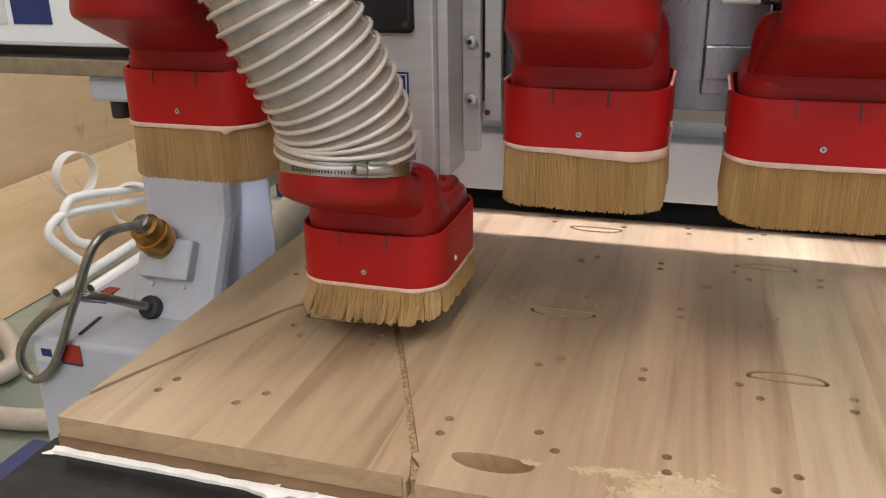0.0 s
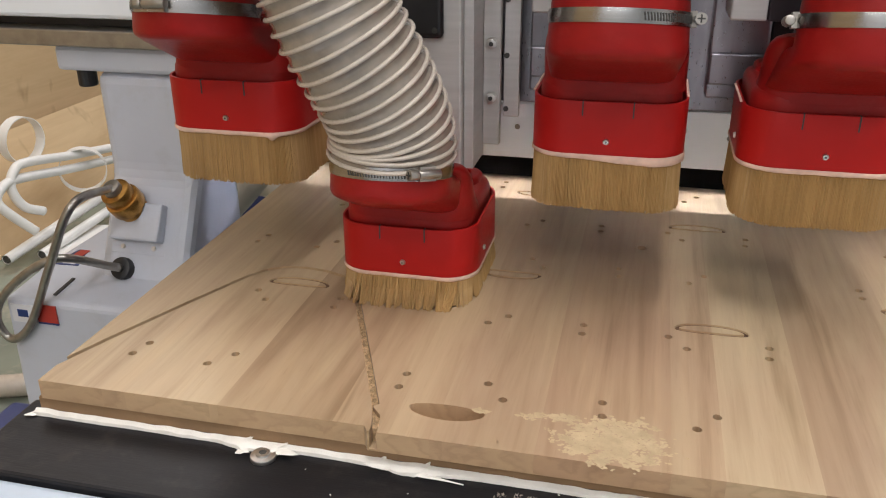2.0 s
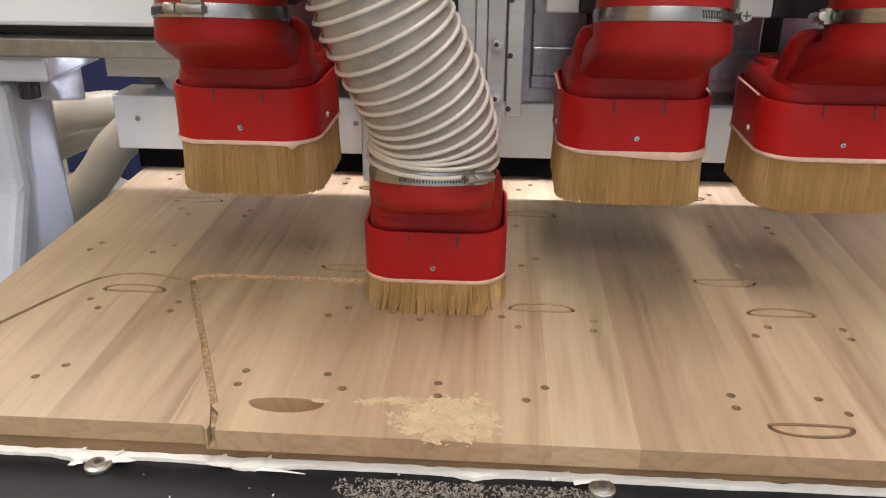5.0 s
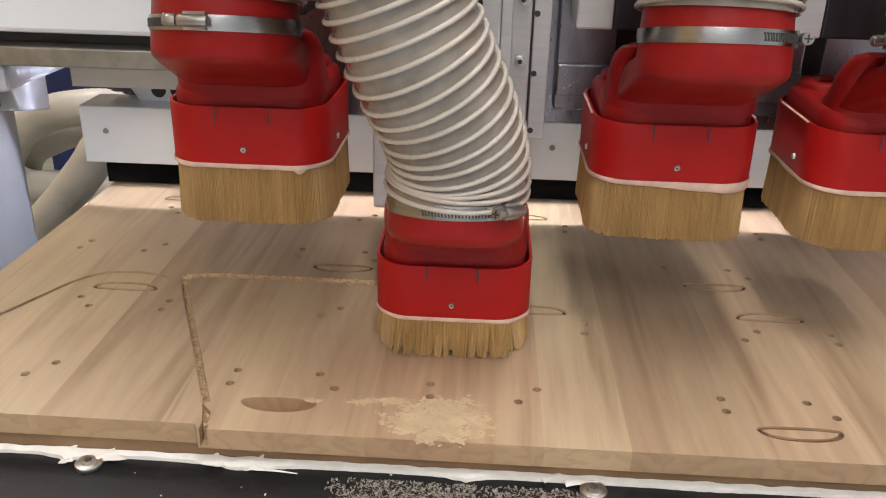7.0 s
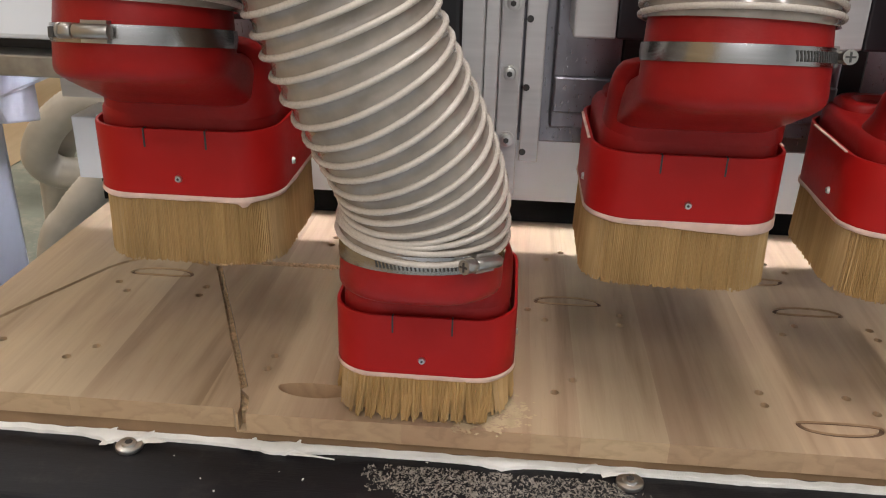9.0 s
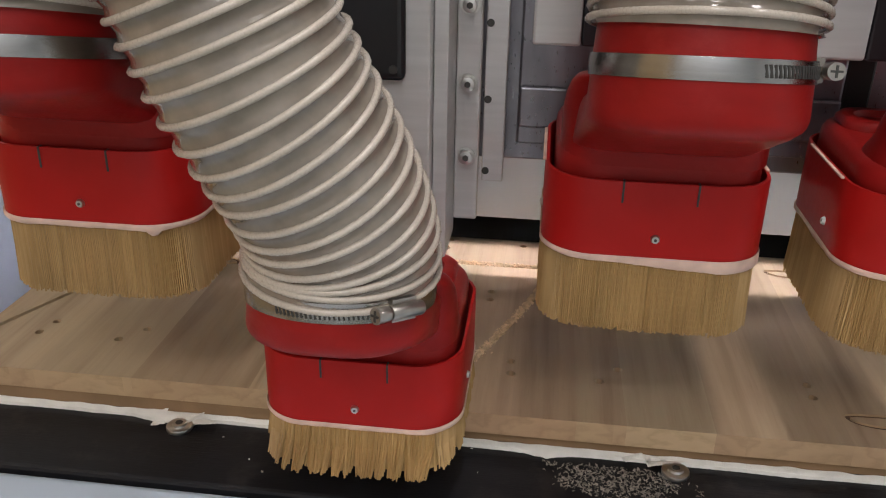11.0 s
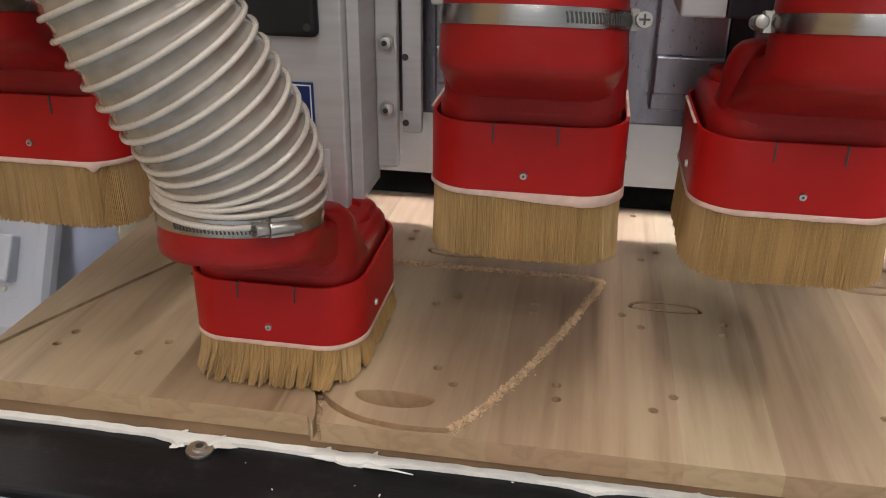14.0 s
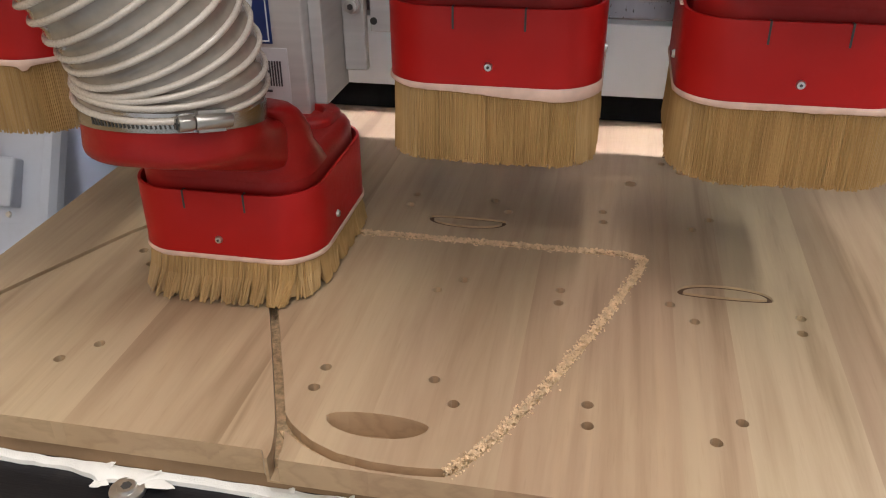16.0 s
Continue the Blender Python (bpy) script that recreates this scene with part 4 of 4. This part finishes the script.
    plug_box = part("junction_box", slab(bmesh.new(), -0.528, -0.452, 0.168, 0.222, 0.001, 0.028, 0.003), M_GREYPAINT, column, "pale grey junction box")
    plate = slab(bmesh.new(), -0.532, -0.448, 0.150, 0.1675, 0.001, 0.009, 0.001)
    slab(plate, -0.4515, -0.429, 0.164, 0.220, 0.001, 0.006, 0.001)
    part("mounting_plate", plate, M_GREYPAINT, plug_box)
    for x, s in ((-0.514, 0.160), (-0.466, 0.160), (-0.439, 0.175), (-0.439, 0.21)):
        part("screw", cyl(bmesh.new(), Matrix.Translation(on_slope(x, s, 0.0100 if x < -0.45 else 0.0070)) @ tilt, 0.004, 0.003, 12, r2=0.003), M_SCREW, plug_box)
    axis = (w * 0.8 + u * 0.35 + Vector((-0.12, 0, 0))).normalized()
    rot = axis.to_track_quat("Z", "Y").to_matrix().to_4x4()
    root = on_slope(-0.498, 0.205, 0.004)
    bm = bmesh.new()
    for d, r, h in ((0.012, 0.021, 0.03), (0.036, 0.025, 0.022), (0.055, 0.021, 0.018)):
        cyl(bm, Matrix.Translation(root + axis * d) @ rot, r, h, 24, bevel=0.003)
    part("connector", bm, M_BRASS, plug_box, "amber threaded connector", smooth=40)
    part("connector_cap", cyl(bmesh.new(), Matrix.Translation(root + axis * 0.067) @ rot, 0.013, 0.014, 20, bevel=0.003), M_CONDUIT, plug_box, smooth=40)
    part("grommet", cyl(bmesh.new(), Matrix.Translation(on_slope(-0.508, 0.128, 0.008)) @ tilt, 0.016, 0.024, 18, bevel=0.004), M_BLACK, column, "black rubber grommet", smooth=40)
    a, b = root + axis * 0.07, on_slope(-0.508, 0.128, 0.02)
    pts = [a, (-0.500, 0.13, 0.865), (-0.552, 0.13, 0.775), (-0.601, 0.13, 0.684), (-0.639, 0.13, 0.656), (-0.654, 0.13, 0.690), (-0.620, 0.13, 0.738), (-0.550, 0.14, 0.782), b + w * 0.02, b]
    part("conduit", tube(bmesh.new(), spline(pts, 14), 0.0058, 10), M_CONDUIT, column, "looped flexible steel conduit", smooth=180)
    for x0, x1, z0, z1, mat in ((-0.634, -0.597, 0.681, 0.708, M_LABEL), (-0.594, -0.563, 0.685, 0.711, M_REDSTICK), (-0.594, -0.563, 0.682, 0.6848, M_SIGNBLUE)):
        part("sticker", box_bm(x0, x1, 0.1365, 0.1385, z0, z1), mat, base)
    part("sticker_figure", box_bm(-0.624, -0.608, 0.1358, 0.1364, 0.690, 0.701), M_SIGNBLUE, base)
    flag = bmesh.new()
    loft(flag, [[(x, y, z) for x, y in ((-0.634, 0.232), (-0.592, 0.234), (-0.612, 0.286), (-0.626, 0.286))] for z in (0.7252, 0.7260)], cap=(True, True))
    bmesh.ops.recalc_face_normals(flag, faces=flag.faces)
    part("sticker", flag, M_SIGNBLUE, base, "navy and red warning sticker")
    part("sticker", box_bm(-0.622, -0.606, 0.258, 0.284, 0.7261, 0.7268), M_REDSTICK, base)
    part("sticker", box_bm(-0.620, -0.600, 0.236, 0.254, 0.7261, 0.7268), M_LABEL, base)
    slot = bmesh.new()
    loft(slot, [[(x, 0.156, 0.7172), (x, 0.200, 0.7221), (x, 0.200, 0.7236), (x, 0.156, 0.7187)] for x in (-0.5785, -0.5735)], cap=(True, True))
    bmesh.ops.recalc_face_normals(slot, faces=slot.faces)
    part("slot_edge", slot, M_STEELDARK, base, "dark slot in the base's top")
    for x0, x1, z0, z1, mat in ((-0.82, -0.70, 1.10, 1.2, M_LABEL), (-0.69, -0.63, 1.10, 1.2, M_SIGNBLUE)):
        part("beam_sticker", box_bm(x0, x1, 0.2665, 0.2678, z0, z1), mat, g)
    return g


GANTRY = gantry()


# ---- cutting ----
BOARD = bpy.data.objects["wooden_board"]
TOOL = 0.053  # the cutter stands this far behind the shoe's front


def head_at(t):
    for a, b in zip(HEAD, HEAD[1:]):
        if t <= b[0]:
            k = (t - a[0]) / (b[0] - a[0])
            return Vector((a[1] + (b[1] - a[1]) * k, a[2] + (b[2] - a[2]) * k + TOOL, 0))
    return Vector((HEAD[-1][1], HEAD[-1][2] + TOOL, 0))


def when(p, t0, t1):
    """The moment between t0 and t1 at which the cutter is nearest to p."""
    return min(np.arange(t0, t1, 0.05), key=lambda t: (head_at(t) - p).length)


def cut_segments(line, step):
    pts = resample(line, step)
    return [(pts[i], pts[i + 1]) for i in range(len(pts) - 1)]


removed, laid = [], []


for line, t0, t1, thick in ((CUT_BACK, 0.6, 5.8, 0.0022), (CUT_SLANT, 5.5, 10.6, 0.0022), (CUT_FRONT, 9.9, 13.2, 0.0068)):
    for bm, mid in slices(resample(line, 0.0105), 0.0031, TOP - thick, TOP):
        bmesh.ops.recalc_face_normals(bm, faces=bm.faces)
        piece = part("kerf_piece", bm, M_WOOD, BOARD)
        removed.append((piece, mid, when(mid, t0, t1)))
rng = random.Random(11)


def crumbs(bm, a, b, count, spread, top, size):
    for _ in range(count):
        p = a.lerp(b, rng.random())
        side = Vector((-(b - a).y, (b - a).x, 0)).normalized()
        off = rng.gauss(0, spread)
        q = p + side * off + Vector((0, 0, TOP + max(0.0, top * (1 - abs(off) / (spread * 2.5))) * rng.random()))
        m = Matrix.Translation(q) @ Euler((rng.random() * 6, rng.random() * 6, rng.random() * 6)).to_matrix().to_4x4()
        s = size * rng.uniform(0.5, 1.5)
        bmesh.ops.create_cone(bm, cap_ends=True, segments=4, radius1=s, radius2=s * 0.4, depth=s * rng.uniform(0.8, 2.2), matrix=m)


for line, t0, t1 in ((CUT_BACK, 0.6, 5.8), (CUT_SLANT, 5.5, 10.6)):
    bm = strip_solid(bmesh.new(), resample(line, 0.0105), 0.0030, TOP - 0.0162, TOP - 0.0026)
    part("packed_dust", bm, M_DUSTDARK, BOARD, "packed sawdust in the kerf")
    for a, b in cut_segments(line, 0.0105):
        mid = (a + b) / 2
        bm = bmesh.new()
        crumbs(bm, a, b, 72, 0.0020, 0.0032, 0.00074)
        laid.append((part("sawdust_crumb", bm, M_DUST, BOARD, "crumbly sawdust ridge"), mid, when(mid, t0, t1)))
for line, top in ((CUT_FRONT, 0.0074), (CUT_LEFT[1:], 0.0092)):
    part("packed_dust", strip_solid(bmesh.new(), resample(line, 0.0105), 0.0030, TOP - 0.0160, TOP - top), M_DUSTDARK, BOARD, "packed sawdust in the kerf")
for a, b in cut_segments(CUT_LEFT[1:], 0.0105):
    mid = (a + b) / 2
    if mid.y > 0.004:
        bm = strip_solid(bmesh.new(), [a, b], 0.0029, TOP - 0.0088, TOP - 0.0046)
        crumbs(bm, a - Vector((0, 0, 0.0046)), b - Vector((0, 0, 0.0046)), 16, 0.0012, 0.001, 0.0007)
        removed.append((part("loose_dust", bm, M_DUSTDARK, BOARD, "sawdust lying in the kerf"), mid, when(mid, 12.3, 16.0)))


# ---- sawdust and shavings ----
def flakes(name, spots, mat, label, z, size, thin=0.25):
    bm = bmesh.new()
    r = random.Random(5)
    for cx, cy, sx, sy, count in spots:
        for _ in range(count):
            x, y = cx + r.gauss(0, sx), cy + r.gauss(0, sy)
            s = size * r.uniform(0.4, 1.6)
            m = Matrix.Translation((x, y, z + s * thin * 0.5)) @ Euler((r.uniform(-0.4, 0.4), r.uniform(-0.4, 0.4), r.random() * 6)).to_matrix().to_4x4()
            bmesh.ops.create_cube(bm, size=1, matrix=m @ Matrix.Diagonal((s * r.uniform(1, 2.2), s * r.uniform(0.5, 1), s * thin, 1)))
    return tagged(part(name, bm, mat), label, "sawdust", kind="stuff")


def lies_here(x, y):
    """How thick the sucked-out dust lies: a broad patch with a thin tongue, and a little by the hand grip."""
    body = 1 - ((x - 0.187) / 0.046) ** 2 - ((y - 0.022) / 0.034) ** 2
    tongue = 1 - ((x - 0.140) / 0.028) ** 2 - ((y - 0.044 - (x - 0.14) * 0.12) / 0.0058) ** 2
    lip = 1 - ((x - 0.084) / 0.010) ** 2 - ((y - 0.040) / 0.0035) ** 2
    lump = noise.noise(Vector((x * 70, y * 110, 3))) * 0.8 + noise.noise(Vector((x * 230, y * 300, 5))) * 0.6
    return max(body, tongue, lip) + lump


cells = {}
for _ in range(16000):
    x, y = rng.uniform(0.06, 0.27), rng.uniform(-0.012, 0.065)
    if lies_here(x, y) > rng.uniform(0.12, 0.75):
        cells.setdefault((round(x / 0.03), round(y / 0.03)), []).append((x, y))
for spots in cells.values():
    bm = bmesh.new()
    for i, (x, y) in enumerate(spots):
        grain = i % 4 == 0
        r, h = (0.0004, 0.0005) if grain else (rng.uniform(0.0008, 0.0021), rng.uniform(0.00012, 0.0003))
        rim = [bm.verts.new((x + r * rng.uniform(0.6, 1.3) * math.cos(a), y + r * rng.uniform(0.4, 1.0) * math.sin(a), TOP + 0.00005)) for a in np.linspace(0, 2 * math.pi, 5 if grain else 7, endpoint=False)]
        tip = bm.verts.new((x + rng.uniform(-r, r) * 0.3, y + rng.uniform(-r, r) * 0.3, TOP + h))
        for p, q in zip(rim, rim[1:] + rim[:1]):
            bm.faces.new((p, q, tip))
    mid = Vector((sum(p[0] for p in spots) / len(spots), sum(p[1] for p in spots) / len(spots), 0))
    ob = tagged(part("loose_sawdust", bm, M_DUSTPALE), "thin patch of pale sawdust lying on the board", "sawdust", "sawdust patches on the board", "stuff")
    removed.append((ob, mid, when(mid, 8.6, 12.0)))


def chips(x0, x1, count, start):
    """Shredded foam and wood chips in a ragged heap on the bed."""
    bm = bmesh.new()
    for _ in range(count):
        x, y = rng.uniform(x0, x1), rng.uniform(-0.052, -0.012)
        if noise.noise(Vector((x * 60, y * 90, 8))) * 0.7 + min(1.0, (x - start) / 0.03) - max(0.0, (x - 0.285) / 0.03) - max(0.0, -0.036 - y) / 0.014 < rng.uniform(-0.1, 0.9):
            continue
        s = rng.uniform(0.0004, 0.0015)
        m = Matrix.Translation((x, y, 0.8157 + s * 0.35)) @ Euler((rng.uniform(-0.6, 0.6), rng.uniform(-0.6, 0.6), rng.random() * 6)).to_matrix().to_4x4()
        corners = [bm.verts.new(m @ Vector(c)) for c in ((-1.4 * s, -0.3 * s, 0), (0.2 * s, -0.6 * s, 0.1 * s), (1.6 * s, 0.1 * s, 0), (0, 0.5 * s, 0.1 * s), (0.1 * s, 0, 0.5 * s))]
        for i in range(4):
            bm.faces.new((corners[i], corners[(i + 1) % 4], corners[4]))
        bm.faces.new(corners[3::-1])
    return tagged(part("wood_chips", bm, M_CHIPS), "small heap of pale shreds and chips on the black bed", "wood chips", "heaps of chips on the bed", "stuff")


chips(0.205, 0.325, 2100, 0.212)
for x in (0.10, 0.13, 0.16, 0.185):
    removed.append((chips(x, x + 0.0315, 560, 0.105), Vector((x + 0.015, -0.03, 0)), when(Vector((x + 0.015, -0.03, 0)), 9.2, 12.0)))


# ---- behind the machine ----
def pipes():
    canes = [[(-1.86, 2.34, 0.262), (-1.88, 2.1, 0.30), (-1.9, 1.90, 0.335), (-1.9, 1.835, 0.325), (-1.9, 1.805, 0.27), (-1.88, 1.825, 0.20), (-1.86, 1.89, 0.16)],
             [(-1.86, 2.34, 0.215), (-1.88, 2.1, 0.25), (-1.9, 1.84, 0.293), (-1.9, 1.76, 0.285), (-1.9, 1.73, 0.25), (-1.88, 1.75, 0.20), (-1.84, 1.81, 0.115)]]
    for pts in canes:
        t = thing("bent_pipe", "white enamelled pipe with a hooked end, leaning by the wall", "pipe", "white pipes by the wall")
        part("tube", tube(bmesh.new(), spline(pts, 10), 0.0165, 12), M_PVC, t, smooth=180)
    for pts in ([(-1.88, 1.69, 0.055), (-1.86, 2.3, 0.1)], [(-1.83, 1.80, 0.03), (-1.82, 2.3, 0.055)]):
        t = thing("straight_pipe", "white straight pipe lying by the wall", "pipe", "white pipes by the wall")
        rings = spline([Vector(p) for p in pts], 4)
        part("tube", tube(bmesh.new(), rings, 0.018, 14, cap=False), M_PVC, t, smooth=180)
        part("bore", tube(bmesh.new(), rings, 0.0135, 14), M_STEELDARK, t)
    for (x, y, z), r, tilt in (((-1.92, 1.925, 0.408), 0.082, 20), ((-1.86, 2.14, 0.235), 0.085, -25)):
        bm = bmesh.new()
        rings = []
        for k in range(41):
            a = 2 * math.pi * k / 40
            rings.append([Vector((q * math.cos(a), h, q * math.sin(a))) for q, h in ((r, -0.021), (r, 0.021), (r - 0.003, 0.021), (r - 0.003, -0.021))])
        loft(bm, rings)
        bmesh.ops.transform(bm, matrix=pose(x, y, z, 0, 10, 60 + tilt), verts=bm.verts)
        tagged(part("metal_ring", bm, M_PVC, smooth=50), "white flat metal ring band resting on pipes", "ring", "white ring bands")
    bm = box_bm(-0.06, 0.06, -0.2, 0.2, 0, 0.006)
    bmesh.ops.transform(bm, matrix=pose(-1.78, 1.93, 0.012, 0, 0, 8), verts=bm.verts)
    tagged(part("flat_plate", bm, M_PVC), "white flat metal plate on the floor", "plate")
    bm = box_bm(0, 0.012, 1.53, 3.2, 0, 0.40, bevel=0.001)
    bmesh.ops.transform(bm, matrix=pose(-2.0, 0, 0.0, 0, -22, 0), verts=bm.verts)
    tagged(part("plywood_offcut", bm, M_PLY), "plywood offcut leaning against the wall", "plywood sheet")
    bm = tube(bmesh.new(), spline([(-1.9, 1.45, 0.035), (-1.70, 1.30, 0.04), (-1.66, 1.2, 0.04), (-1.75, 1.1, 0.04), (-1.6, 1.02, 0.035), (-1.36, 1.04, 0.035), (-1.1, 1.2, 0.035)], 10), 0.03, 12)
    tagged(part("floor_hose", bm, M_RIB, smooth=180), "pale dust hose lying on the floor", "hose")
    coil = [(-0.60, 1.42, 0.0), (-0.60, 1.40, 0.45), (-0.55, 1.36, 0.66), (-0.63, 1.33, 0.742), (-0.72, 1.31, 0.748), (-0.81, 1.31, 0.722), (-0.89, 1.32, 0.655), (-0.93, 1.34, 0.58), (-0.90, 1.37, 0.535), (-0.80, 1.38, 0.53), (-0.70, 1.39, 0.50), (-0.66, 1.40, 0.3), (-0.70, 1.42, 0.0)]
    inner = [(-0.64, 1.52, 0.0), (-0.62, 1.50, 0.5), (-0.66, 1.46, 0.67), (-0.75, 1.43, 0.672), (-0.84, 1.42, 0.645), (-0.93, 1.43, 0.58), (-0.97, 1.46, 0.4), (-0.98, 1.5, 0.0)]
    fall = [(-0.47, 1.22, 0.80), (-0.53, 1.18, 0.765), (-0.59, 1.15, 0.715), (-0.63, 1.14, 0.660), (-0.68, 1.13, 0.60), (-0.74, 1.12, 0.53), (-0.80, 1.12, 0.42), (-0.84, 1.14, 0.0)]
    for label, pts in (("pale coiled hose standing behind the machine", coil), ("pale hose bent inside the coil", inner), ("pale hose running down behind the machine", fall)):
        h = thing("storage_hose", label, "hose", "pale hoses behind the machine")
        path = spline(pts, 16)
        bm = bmesh.new()
        rings = []
        for i, (p, u, w) in enumerate(frames_along(path)):
            r = 0.040 + 0.0012 * (i % 2) + 0.002 * noise.noise(p * 9)
            rings.append([p + r * (math.cos(q) * u + math.sin(q) * w) for q in np.linspace(0, 2 * math.pi, 28, endpoint=False)])
        loft(bm, rings, cap=(True, True))
        part("film", bm, M_COIL, h, smooth=180)
    tagged(part("steel_cabinet", box_bm(-1.34, -0.35, 2.3, 2.7, 0, 0.86, bevel=0.01), M_BLUE), "navy steel cabinet behind the machine", "cabinet")


pipes()


flakes("foam_shred", [(0.02, -0.03, 0.03, 0.012, 3), (0.17, -0.03, 0.03, 0.01, 2), (-0.12, -0.02, 0.05, 0.006, 2), (0.0, -0.055, 0.01, 0.004, 1)], M_FOAM, "tiny white foam shreds on the black bed", 0.8157, 0.0010, 0.3)


# ---- what moves ----
def motions():
    walk(GANTRY, [(t, pose(0, y, 0)) for t, x, y, z in HEAD])
    for ob, ox, oy, oz, plunges in moving:
        sunk = {0.0: (0.002, -0.0045), 0.25: (0.0015, -0.0025)} if plunges else {}
        walk(ob, [(t, pose(x + ox + sunk.get(t, (0, 0))[0], y + oy, z + oz + sunk.get(t, (0, 0))[1])) for t, x, y, z in HEAD])
    for piece, mid, t0 in removed:
        up = [(t, pose(x - mid.x, y + TOOL - mid.y, 0.034 + z)) for t, x, y, z in HEAD if t > t0 + 0.35]
        here = head_at(t0 + 0.12) - mid
        walk(piece, [(0.0, pose(0, 0, 0)), (max(0.05, t0 - 0.1), pose(0, 0, 0)), (t0 + 0.12, pose(here.x, here.y, 0.034))] + up)
    for lump, mid, t0 in laid:
        before = [(t, pose(x - mid.x, y + TOOL - mid.y, 0.034 + z)) for t, x, y, z in HEAD if t < t0 - 0.35]
        here = head_at(t0 - 0.12) - mid
        walk(lump, before + [(t0 - 0.12, pose(here.x, here.y, 0.034)), (t0 + 0.12, pose(0, 0, 0)), (16.0, pose(0, 0, 0))])


motions()
